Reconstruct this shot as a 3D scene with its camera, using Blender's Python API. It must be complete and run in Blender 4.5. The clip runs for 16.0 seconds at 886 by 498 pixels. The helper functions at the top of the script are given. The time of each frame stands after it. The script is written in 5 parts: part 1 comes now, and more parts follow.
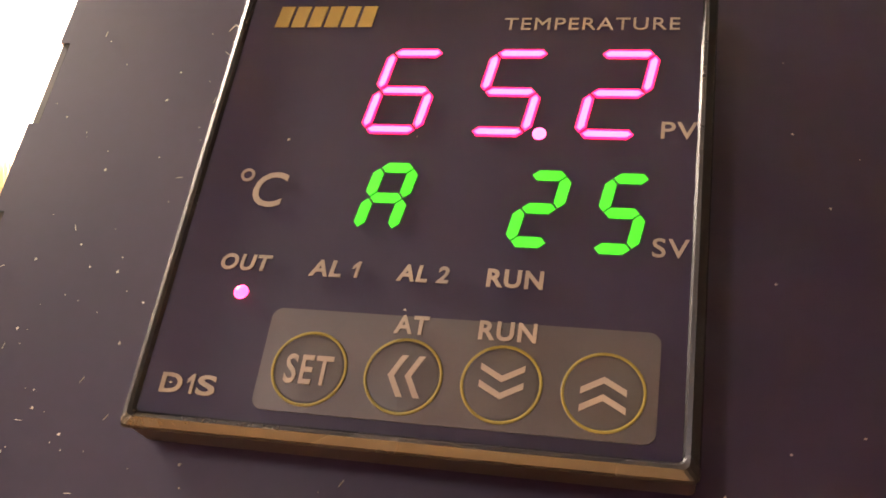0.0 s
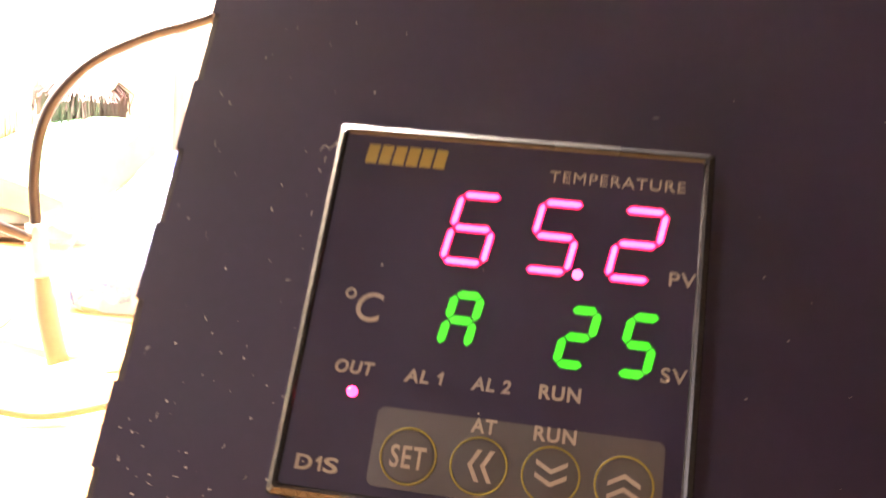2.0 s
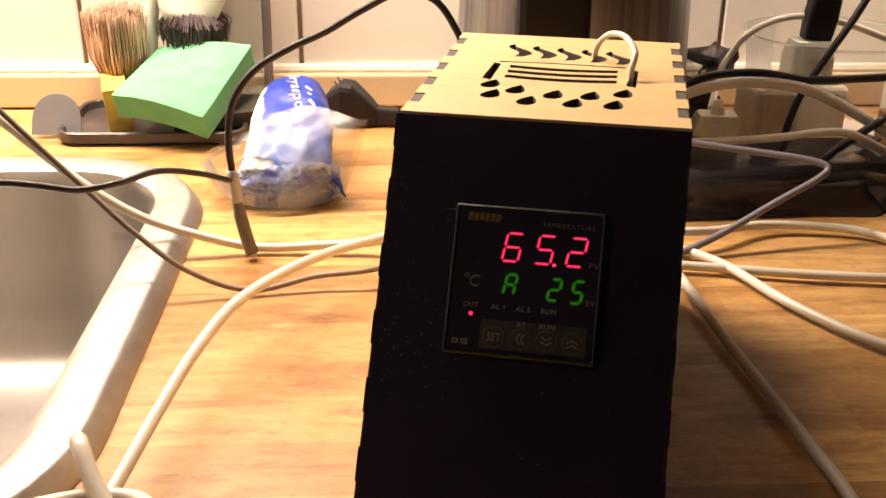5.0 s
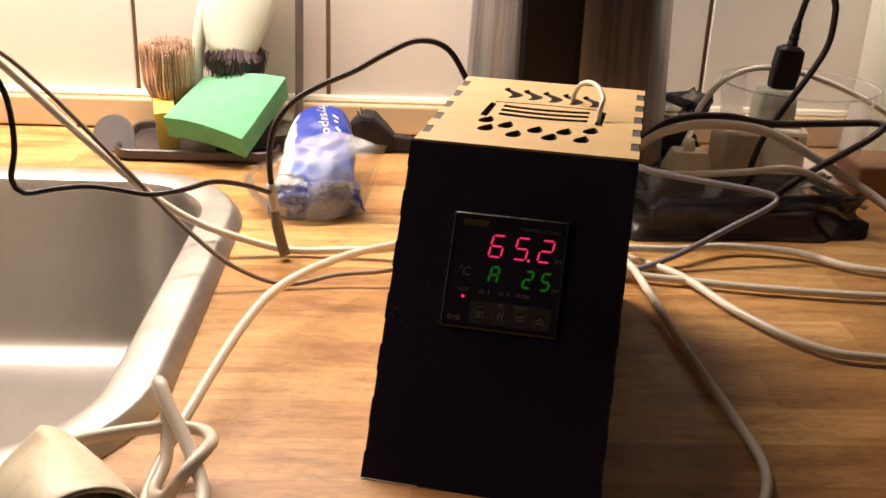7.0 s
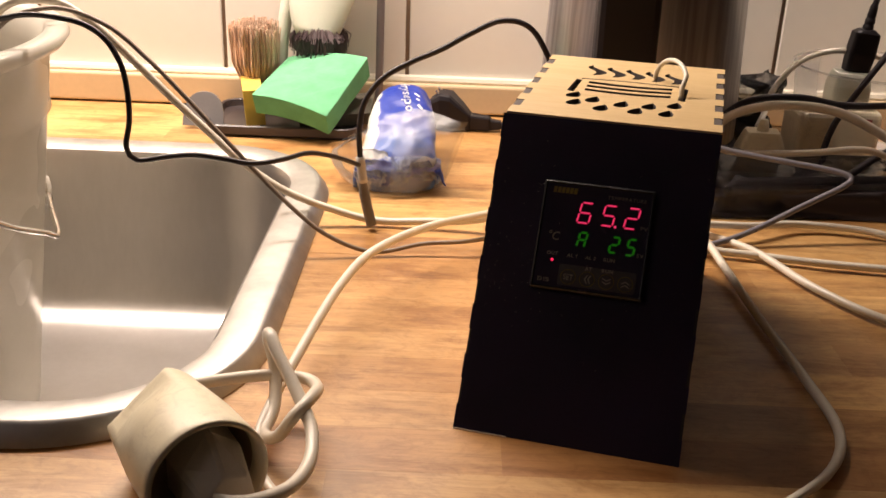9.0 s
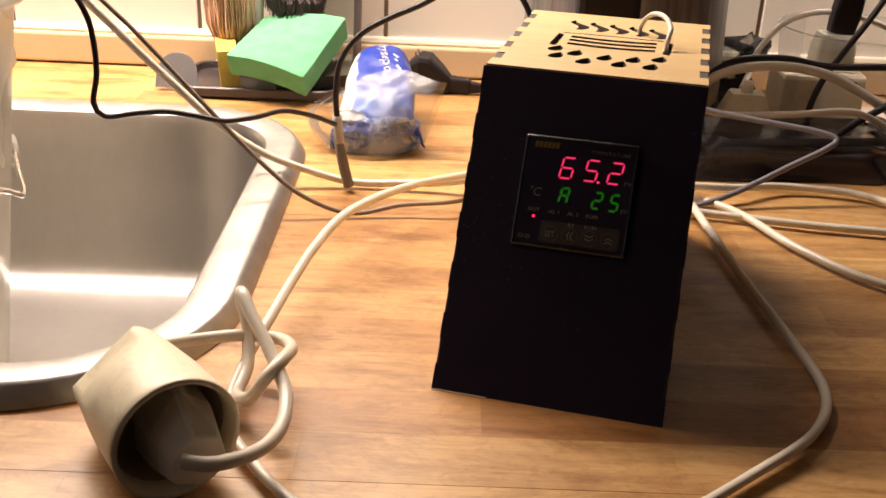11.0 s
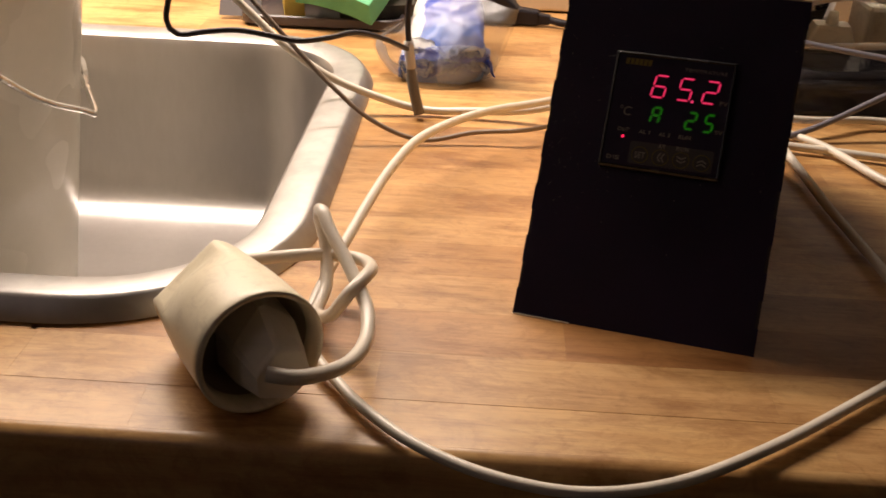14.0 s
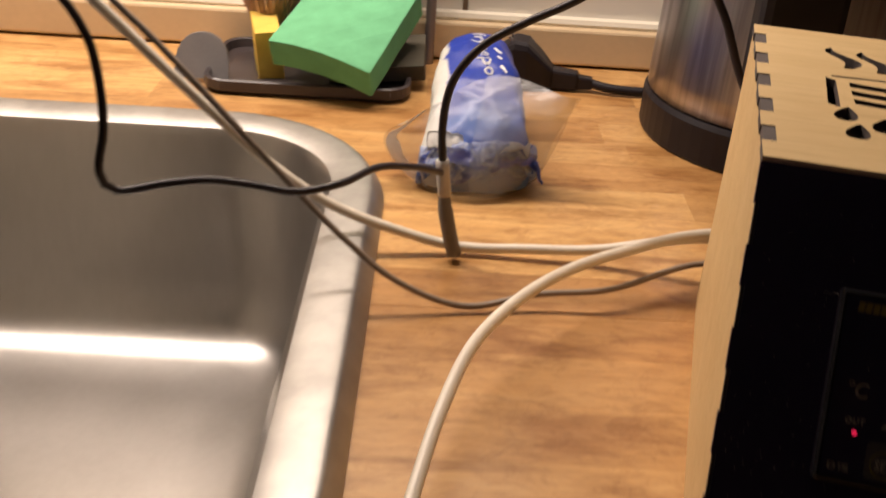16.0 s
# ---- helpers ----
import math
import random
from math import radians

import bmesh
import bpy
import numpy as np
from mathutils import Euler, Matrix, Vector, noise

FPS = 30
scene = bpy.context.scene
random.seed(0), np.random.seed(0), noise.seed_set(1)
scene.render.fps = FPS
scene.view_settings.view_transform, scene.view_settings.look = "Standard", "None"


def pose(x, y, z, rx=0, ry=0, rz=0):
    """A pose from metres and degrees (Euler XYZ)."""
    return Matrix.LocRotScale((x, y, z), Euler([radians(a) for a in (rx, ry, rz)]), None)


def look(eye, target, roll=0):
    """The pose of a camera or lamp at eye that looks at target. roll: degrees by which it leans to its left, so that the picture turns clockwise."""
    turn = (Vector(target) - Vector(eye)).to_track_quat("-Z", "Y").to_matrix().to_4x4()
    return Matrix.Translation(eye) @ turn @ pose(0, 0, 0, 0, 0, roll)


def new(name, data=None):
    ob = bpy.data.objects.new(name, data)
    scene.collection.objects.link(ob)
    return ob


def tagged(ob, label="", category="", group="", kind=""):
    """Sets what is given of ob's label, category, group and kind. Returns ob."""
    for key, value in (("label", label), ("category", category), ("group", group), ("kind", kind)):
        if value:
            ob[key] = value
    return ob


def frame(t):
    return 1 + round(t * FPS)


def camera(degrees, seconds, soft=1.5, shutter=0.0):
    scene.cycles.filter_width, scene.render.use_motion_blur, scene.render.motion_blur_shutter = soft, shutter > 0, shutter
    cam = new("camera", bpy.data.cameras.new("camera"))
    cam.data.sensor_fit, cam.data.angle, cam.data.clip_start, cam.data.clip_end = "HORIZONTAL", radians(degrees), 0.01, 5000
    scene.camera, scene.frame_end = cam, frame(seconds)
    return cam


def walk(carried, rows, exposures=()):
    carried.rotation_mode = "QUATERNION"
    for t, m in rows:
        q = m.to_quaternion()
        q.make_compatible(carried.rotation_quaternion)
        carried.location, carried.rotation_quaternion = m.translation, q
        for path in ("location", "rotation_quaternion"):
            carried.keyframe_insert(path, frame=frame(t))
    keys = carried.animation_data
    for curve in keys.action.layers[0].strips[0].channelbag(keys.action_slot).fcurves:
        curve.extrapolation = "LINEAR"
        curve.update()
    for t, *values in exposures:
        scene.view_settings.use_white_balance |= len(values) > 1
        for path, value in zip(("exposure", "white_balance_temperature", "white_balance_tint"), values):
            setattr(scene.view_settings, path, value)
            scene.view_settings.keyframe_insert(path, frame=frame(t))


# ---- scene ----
cam = camera(47.6, 16.0, soft=1.6, shutter=0.4)
walk(cam, [
    (0.0, look((0.0568, -0.0600, 0.0807), (0.0582, 0.2390, 0.0564), 1.84)),
    (0.5, look((0.0564, -0.0599, 0.0809), (0.0574, 0.2390, 0.0551), 1.95)),
    (1.0, look((0.0561, -0.0587, 0.0803), (0.0576, 0.2393, 0.0455), 2.19)),
    (1.5, look((0.0510, -0.0638, 0.0965), (0.0481, 0.2303, 0.0373), 1.99)),
    (2.0, look((0.0410, -0.0848, 0.1098), (0.0619, 0.2085, 0.0503), 3.93)),
    (2.5, look((0.0348, -0.1244, 0.1444), (0.0568, 0.1574, 0.0440), 2.94)),
    (3.0, look((0.0316, -0.1583, 0.1603), (0.0505, 0.1190, 0.0475), 2.17)),
    (3.5, look((0.0350, -0.1746, 0.1514), (0.0496, 0.1054, 0.0447), 2.13)),
    (4.0, look((0.0286, -0.1896, 0.1706), (0.0554, 0.0847, 0.0521), 3.22)),
    (4.5, look((0.0256, -0.2173, 0.1885), (0.0447, 0.0564, 0.0672), 2.63)),
    (5.0, look((0.0131, -0.2516, 0.2152), (0.0301, 0.0223, 0.0940), 0.77)),
    (7.5, look((0.0120, -0.3548, 0.2419), (0.0248, -0.0769, 0.1294), 2.76)),
    (8.0, look((0.0133, -0.3630, 0.2428), (0.0226, -0.0868, 0.1262), 2.29)),
    (8.5, look((0.0066, -0.3663, 0.2416), (0.0124, -0.0905, 0.1235), 2.03)),
    (9.0, look((-0.0043, -0.3705, 0.2413), (-0.0067, -0.0943, 0.1240), 2.10)),
    (11.5, look((-0.0015, -0.3598, 0.2264), (0.0031, -0.0877, 0.1001), 2.57)),
    (12.0, look((-0.0000, -0.3592, 0.2249), (0.0039, -0.0879, 0.0969), 2.32)),
    (12.5, look((-0.0007, -0.3590, 0.2247), (0.0034, -0.0881, 0.0959), 2.56)),
    (13.0, look((-0.0019, -0.3596, 0.2238), (0.0028, -0.0885, 0.0955), 2.78)),
    (13.5, look((-0.0103, -0.3573, 0.2147), (-0.0092, -0.0884, 0.0818), 2.82)),
    (14.0, look((-0.0185, -0.3563, 0.2121), (-0.0272, -0.0899, 0.0743), 2.45)),
    (14.5, look((-0.0267, -0.3530, 0.2137), (-0.0391, -0.0868, 0.0760), 2.29)),
    (15.0, look((-0.0340, -0.3202, 0.2192), (-0.0467, -0.0526, 0.0842), 2.00)),
    (15.5, look((-0.0668, -0.2470, 0.2170), (-0.0751, 0.0175, 0.0758), 3.49)),
    (16.0, look((-0.0690, -0.1675, 0.2227), (-0.0633, 0.0949, 0.0774), 3.87)),
], exposures=[(0.0, 4.12, 6500, 10), (1.0, 4.08, 6500, 10), (1.5, 4.14, 6500, 10), (2.0, 4.14, 6500, 10), (2.5, 4.1, 7000, 10), (3.0, 2.65, 9600, 10), (3.5, 1.45, 10000, 14), (4.0, 1.1, 9000, 18), (4.5, 0.95, 8700, 18),
              (5.0, 0.48, 7000, 10), (5.2, 0.35, 6800, 10), (7.3, 0.08, 6500, 10), (8.0, 0.12, 6500, 10), (9.0, -0.05, 6500, 10), (11.3, 0.25, 6500, 10), (12.0, 0.25, 6500, 10), (12.5, 0.12, 6500, 10), (13.5, 0.06, 6500, 10),
              (14.0, -0.10, 6500, 10), (14.5, -0.32, 6500, 10), (15.0, -0.52, 6500, 10), (15.5, -0.50, 6500, 10), (16.0, -0.78, 6500, 10)])

# ---- light ----
world = bpy.data.worlds.new("night")
scene.world = world
world.use_nodes = True
world.node_tree.nodes["Background"].inputs[0].default_value = (0.011, 0.0105, 0.0115, 1)
world.node_tree.nodes["Background"].inputs[1].default_value = 1.0


def area_lamp(name, m, sx, sy, power, colour, spread=180):
    data = bpy.data.lights.new(name, "AREA")
    data.shape, data.size, data.size_y, data.energy, data.color = "RECTANGLE", sx, sy, power, colour
    data.spread = radians(spread)
    ob = new(name, data)
    ob.matrix_world = m
    return ob


# warm tube under the wall cupboard, over the sink
area_lamp("tube_light", pose(-0.300, 0.40, 0.50), 0.66, 0.035, 10.3, (1.0, 0.82, 0.69))
# dim unseen fill from the left behind, added to lift the front faces
area_lamp("room_light", pose(-0.95, -1.0, 1.1, 0, -40, 0), 0.40, 0.40, 0.52, (1.0, 0.84, 0.86))
# added fill, no known source: brightens plugs and tiles further along the wall
area_lamp("cupboard_light", pose(0.36, 0.455, 0.46, 0, 0, 0), 0.26, 0.03, 0.18, (1.0, 0.83, 0.74), 52)


# ---- materials ----
class Nodes:
    def __init__(self, name):
        self.mat = bpy.data.materials.new(name)
        self.mat.use_nodes = True
        self.tree = self.mat.node_tree
        self.bsdf = self.tree.nodes["Principled BSDF"]

    def add(self, kind, links=(), **values):
        n = self.tree.nodes.new(kind)
        for key, v in values.items():
            if key == "mode":
                n.blend_type = v
            elif key == "op":
                n.operation = v
            elif key == "data":
                n.data_type = v
        for socket, v in links:
            if hasattr(v, "is_output"):
                self.tree.links.new(v, n.inputs[socket])
            else:
                n.inputs[socket].default_value = v
        return n

    def put(self, socket, v):
        if hasattr(v, "is_output"):
            self.tree.links.new(v, self.bsdf.inputs[socket])
        else:
            self.bsdf.inputs[socket].default_value = v
        return self

    def coords(self, scale=(1, 1, 1)):
        tc = self.add("ShaderNodeTexCoord")
        return self.add("ShaderNodeMapping", [("Vector", tc.outputs["Object"]), ("Scale", scale)]).outputs[0]

    def noise(self, vec, scale, detail=4.0, rough=0.55, distort=0.0):
        return self.add("ShaderNodeTexNoise", [("Vector", vec), ("Scale", scale), ("Detail", detail), ("Roughness", rough), ("Distortion", distort)]).outputs["Fac"]

    def ramp(self, fac, stops):
        n = self.add("ShaderNodeValToRGB", [("Fac", fac)])
        el = n.color_ramp.elements
        while len(el) < len(stops):
            el.new(0.5)
        for e, (p, c) in zip(el, stops):
            e.position, e.color = p, (*c, 1)
        return n.outputs[0]

    def mix(self, fac, a, b, mode="MIX"):
        n = self.add("ShaderNodeMixRGB", [("Fac", fac), ("Color1", a), ("Color2", b)], mode=mode)
        return n.outputs[0]

    def math(self, op, a, b=0.0):
        return self.add("ShaderNodeMath", [(0, a), (1, b)], op=op).outputs[0]

    def bump(self, height, strength=0.2, dist=0.001):
        n = self.add("ShaderNodeBump", [("Height", height), ("Strength", strength), ("Distance", dist)])
        self.tree.links.new(n.outputs[0], self.bsdf.inputs["Normal"])
        return self


def plain(name, colour, rough=0.5, metal=0.0, vary=0.12, scale=60.0, bump=0.05, coat=0.0, spec=0.5, rvary=0.1, dirt=0.0):
    """A surface with cloudy stains and a fine grain; dirt adds brown smudges from handling."""
    m = Nodes(name)
    v = m.coords()
    big, fine = m.noise(v, scale * 0.25, 3), m.noise(v, scale * 8, 3)
    dark = tuple(c * (1 - vary) for c in colour)
    light = tuple(min(1, c * (1 + vary)) for c in colour)
    base = m.mix(0.25, m.ramp(big, [(0.3, dark), (0.7, light)]), m.ramp(fine, [(0.3, dark), (0.7, light)]))
    if dirt:
        smudge = m.ramp(m.noise(v, 95, 6, 0.7, 1.2), [(0.50, (0, 0, 0)), (0.72, (dirt,) * 3)])
        base = m.mix(smudge, base, (0.22, 0.13, 0.06, 1))
    m.put("Base Color", base)
    m.put("Roughness", m.ramp(big, [(0.3, (max(0, rough - rvary),) * 3), (0.7, (min(1, rough + rvary),) * 3)]))
    m.put("Metallic", metal).put("Specular IOR Level", spec).put("Coat Weight", coat)
    if bump:
        m.bump(fine, bump, 0.0006)
    return m.mat


def glow(name, colour, strength):
    m = Nodes(name)
    m.put("Base Color", (0.02, 0.02, 0.02, 1)).put("Roughness", 0.3)
    m.put("Emission Color", (*colour, 1)).put("Emission Strength", strength)
    return m.mat


def oak(name, tones, per_piece=True, along=0, wear=True, rough=0.42):
    """Oiled wood: streaks along one axis, tone by piece."""
    m = Nodes(name)
    info = m.add("ShaderNodeObjectInfo").outputs["Random"]
    tc = m.add("ShaderNodeTexCoord").outputs["Object"]
    off = m.add("ShaderNodeCombineXYZ", [(0, m.math("MULTIPLY", info, 7.0)), (1, m.math("MULTIPLY", info, 13.0)), (2, 0.0)]).outputs[0]
    moved = m.add("ShaderNodeVectorMath", [(0, tc), (1, off)], op="ADD").outputs[0]
    s = [38, 38, 38]
    s[along] = 6.0
    stretched = m.add("ShaderNodeMapping", [("Vector", moved), ("Scale", s)]).outputs[0]
    streak = m.noise(stretched, 2.2, 6, 0.62, 0.6)
    s2 = [420, 420, 420]
    s2[along] = 16
    pores = m.noise(m.add("ShaderNodeMapping", [("Vector", moved), ("Scale", s2)]).outputs[0], 2.0, 3, 0.6)
    cloud = m.noise(tc, 9.0, 3)
    base = m.ramp(streak, [(0.25, tones[0]), (0.5, tones[1]), (0.75, tones[2])])
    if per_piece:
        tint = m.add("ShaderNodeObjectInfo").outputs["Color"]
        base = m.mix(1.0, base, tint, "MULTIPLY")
    base = m.mix(0.35, base, m.ramp(pores, [(0.30, (0.62, 0.54, 0.46)), (0.50, (1, 1, 1))]), "MULTIPLY")
    if wear:
        base = m.mix(0.50, base, m.ramp(cloud, [(0.35, (0.70, 0.62, 0.55)), (0.65, (1.1, 1.1, 1.1))]), "MULTIPLY")
        blot = m.noise(m.add("ShaderNodeMapping", [("Vector", tc), ("Scale", (0.50, 2.0, 1.0))]).outputs[0], 26.0, 7, 0.70, 0.5)
        base = m.mix(0.90, base, m.ramp(blot, [(0.36, (0.62, 0.51, 0.42)), (0.51, (1.0, 1.0, 1.0)), (0.70, (1.12, 1.10, 1.06))]), "MULTIPLY")
        worn = m.noise(m.add("ShaderNodeMapping", [("Vector", tc), ("Scale", (1.0, 1.6, 1.0)), ("Rotation", (0, 0, 0.5))]).outputs[0], 60.0, 8, 0.75, 1.6)
        base = m.mix(0.45, base, m.ramp(worn, [(0.40, (0.70, 0.60, 0.50)), (0.50, (1.0, 1.0, 1.0)), (0.66, (1.15, 1.13, 1.10))]), "MULTIPLY")
    m.put("Base Color", base)
    m.put("Roughness", m.ramp(cloud, [(0.3, (rough - 0.1,) * 3), (0.7, (rough + 0.12,) * 3)]))
    m.put("Specular IOR Level", 0.4)
    m.bump(m.mix(0.5, streak, pores), 0.15, 0.0004)
    return m.mat


def steel(name, colour=(0.62, 0.60, 0.57), rough=0.28, stretch=(1, 1, 1), scratch=0.1, stain=0.3, streak=0.0):
    m = Nodes(name)
    v = m.coords()
    cloud = m.noise(v, 16, 2)
    brush = m.noise(m.coords(stretch), 60, 3, 0.6)
    base = m.mix(stain, (*colour, 1), m.ramp(cloud, [(0.05, tuple(c * 0.35 for c in colour)), (0.95, tuple(min(1, c * 1.4) for c in colour))]))
    if streak:
        base = m.mix(streak, base, m.ramp(brush, [(0.38, tuple(c * 0.45 for c in colour)), (0.62, tuple(min(1, c * 1.4) for c in colour))]))
    m.put("Base Color", base)
    m.put("Metallic", 1.0)
    m.put("Roughness", m.ramp(cloud, [(0.0, (rough - 0.02,) * 3), (1.0, (rough + 0.05,) * 3)]))
    if scratch:
        m.bump(brush, scratch, 0.0004)
    return m.mat


def film(name, colour, haze=0.25, rough=0.12, spec=1.0):
    """Thin clear plastic film."""
    m = Nodes(name)
    v = m.coords()
    n = m.noise(v, 70, 4)
    clear = m.add("ShaderNodeBsdfTransparent", [("Color", (0.97, 0.97, 0.97, 1))])
    m.put("Base Color", (*colour, 1)).put("Roughness", rough).put("Specular IOR Level", spec)
    m.bump(n, 0.6, 0.003)
    fres = m.add("ShaderNodeFresnel", [("IOR", 1.45)]).outputs[0]
    fac = m.math("ADD", m.math("MULTIPLY", n, haze), m.math("MULTIPLY", fres, 0.6))
    mix = m.add("ShaderNodeMixShader", [(0, fac), (1, clear.outputs[0]), (2, m.bsdf.outputs[0])])
    m.tree.links.new(mix.outputs[0], m.tree.nodes["Material Output"].inputs[0])
    return m.mat


STAVE = oak("oiled_oak", [(0.42, 0.235, 0.088), (0.55, 0.335, 0.138), (0.63, 0.410, 0.185)], rough=0.36)
PLY = oak("birch_plywood", [(0.54, 0.37, 0.170), (0.59, 0.42, 0.205), (0.63, 0.455, 0.230)], per_piece=False, wear=False, rough=0.55)
BURNT = plain("laser_burnt_edge", (0.075, 0.058, 0.054), 0.7, vary=0.4, scale=200)
CHAR = plain("charred_finger", (0.020, 0.015, 0.014), 0.6, vary=0.5, scale=300)
JOINT = plain("dark_joint", (0.05, 0.026, 0.012), 0.8)
SINK = steel("sink_steel", (0.56, 0.54, 0.52), 0.32, (3, 3, 0.8), 0, 0.16, 0.035)
SINK_RIM = steel("worn_rim_steel", (0.42, 0.405, 0.385), 0.46, (1, 1, 1), 0.25, 0.20, 0.16)
# streak puts the jug's upright reflections into its base colour
KETTLE = steel("kettle_steel", (0.40, 0.385, 0.42), 0.34, (2.6, 2.6, 0.05), 0.25, 0.3, 0.45)
WIRE = steel("bright_wire", (0.7, 0.68, 0.65), 0.25)
ACRYLIC = plain("black_acrylic", (0.0105, 0.0045, 0.0270), 0.50, vary=0.3, scale=90, bump=0.008, spec=0.34, rvary=0.06)
OVERLAY = plain("black_overlay", (0.0085, 0.0040, 0.0270), 0.48, vary=0.2, scale=90, bump=0.01, spec=0.36, rvary=0.05)
BEZEL = plain("smoky_clear_plastic", (0.0110, 0.0105, 0.0120), 0.24, vary=0.25, scale=200, bump=0.02, spec=0.36, rvary=0.05)
SKIRT = plain("black_controller_case", (0.0070, 0.0050, 0.0090), 0.50, vary=0.2, scale=120, bump=0.02, spec=0.3, rvary=0.05)
PAD = plain("grey_keypad_print", (0.046, 0.042, 0.046), 0.4, vary=0.08, scale=200, bump=0.03)
INK = plain("cream_print", (0.245, 0.215, 0.180), 0.5, vary=0.05, scale=300, bump=0)
YELLOW_INK = plain("yellow_print", (0.22, 0.165, 0.028), 0.5, vary=0.08, scale=300, bump=0)
RING_INK = plain("yellow_ring_print", (0.155, 0.130, 0.012), 0.65, vary=0.12, scale=300, bump=0)
BUTTON = plain("dark_button", (0.040, 0.037, 0.039), 0.45, vary=0.1, scale=300, bump=0.03)
RED = glow("red_segment", (1.0, 0.005, 0.070), 0.36)
RED_CORE = glow("red_segment_core", (1.0, 0.046, 0.165), 0.74)
GREEN = glow("green_segment", (0.05, 1.0, 0.010), 0.075)
LED = glow("red_led", (1.0, 0.018, 0.09), 1.2)
WHITE_PVC = plain("white_cord_pvc", (0.70, 0.64, 0.54), 0.38, vary=0.10, scale=80, bump=0.03)
CREAM = plain("cream_plastic", (0.82, 0.74, 0.55), 0.38, vary=0.08, scale=90, bump=0.05, dirt=0.28)
GREY_PVC = plain("grey_cord_pvc", (0.19, 0.18, 0.21), 0.42, vary=0.1, scale=80)
DARK_SOCKET = plain("brown_socket_well", (0.42, 0.36, 0.27), 0.5, vary=0.1)
BLACK_PVC = plain("black_cord_rubber", (0.012, 0.009, 0.012), 0.50, vary=0.2, scale=80, spec=0.32)
CORD_BLACK = plain("dark_cord_rubber", (0.026, 0.019, 0.023), 0.42, vary=0.2, scale=80, spec=0.4)
BROWN_PVC = plain("thin_brown_cord", (0.22, 0.17, 0.13), 0.42, vary=0.2, scale=80)
ROD = plain("satin_grey_metal", (0.24, 0.21, 0.22), 0.4, 0.7, vary=0.1)
SLEEVE = plain("grey_shrink_sleeve", (0.17, 0.15, 0.13), 0.45, vary=0.2)
TILE = plain("white_glazed_tile", (0.74, 0.70, 0.63), 0.16, vary=0.03, scale=14, bump=0.01, spec=0.5, rvary=0.05)
GROUT = plain("brown_grout", (0.20, 0.13, 0.08), 0.85, vary=0.25, scale=90, bump=0.2)
TRIM = plain("cream_painted_wood", (0.60, 0.46, 0.29), 0.40, vary=0.10, scale=30, bump=0.05)
SILICONE = plain("white_silicone_bead", (0.76, 0.70, 0.58), 0.35, vary=0.06)
WALLPAINT = plain("dull_wall_paint", (0.27, 0.25, 0.24), 0.8, vary=0.05, scale=10)
CEILING_PAINT = plain("white_ceiling_paint", (0.78, 0.75, 0.71), 0.9, vary=0.03, scale=10)
FLOOR = plain("brown_floor", (0.16, 0.10, 0.06), 0.6, vary=0.2, scale=12)
BUCKET = plain("white_bucket_plastic", (0.62, 0.59, 0.52), 0.26, vary=0.08, scale=24, bump=0.02)
seen_through = BUCKET.node_tree.nodes.new("ShaderNodeBsdfTranslucent")
seen_through.inputs[0].default_value = (0.80, 0.76, 0.68, 1)
blend = BUCKET.node_tree.nodes.new("ShaderNodeMixShader")
blend.inputs[0].default_value = 0.28
BUCKET.node_tree.links.new(BUCKET.node_tree.nodes["Principled BSDF"].outputs[0], blend.inputs[1])
BUCKET.node_tree.links.new(seen_through.outputs[0], blend.inputs[2])
BUCKET.node_tree.links.new(blend.outputs[0], BUCKET.node_tree.nodes["Material Output"].inputs[0])
GREEN_SPONGE = plain("green_sponge_foam", (0.155, 0.44, 0.235), 0.95, vary=0.14, scale=260, bump=0.7, spec=0.1)
YELLOW_SPONGE = plain("yellow_sponge_foam", (0.74, 0.50, 0.11), 0.95, vary=0.16, scale=220, bump=0.7, spec=0.1)
SCOUR = plain("dark_scouring_pad", (0.08, 0.07, 0.05), 0.95, vary=0.3, scale=260, bump=0.6)
TRAY = plain("dark_grey_tray", (0.050, 0.040, 0.042), 0.35, vary=0.2, scale=50)
TAN = plain("tan_bristle", (0.62, 0.43, 0.31), 0.7, vary=0.45, scale=200)
DARK_BRISTLE = plain("dark_bristle", (0.060, 0.034, 0.036), 0.6, vary=0.3, scale=200)
BRUSH_WHITE = plain("white_brush_plastic", (0.66, 0.66, 0.56), 0.35, vary=0.06)
BAG_TEXT = plain("white_bag_print", (0.75, 0.75, 0.75), 0.35, vary=0.02, bump=0)
CLEAR = film("clear_bag_film", (0.60, 0.61, 0.63), 0.34, 0.22, 0.5)
SMOKE = film("smoky_packaging_film", (0.05, 0.045, 0.05), 0.85, 0.10)
SHELL = film("clear_shell_film", (0.60, 0.58, 0.56), 0.07, 0.08)
BLOCK = plain("brown_wood_block", (0.22, 0.11, 0.05), 0.5, vary=0.25, scale=40)
LINT = plain("pale_lint", (0.34, 0.31, 0.27), 0.9, vary=0.2)


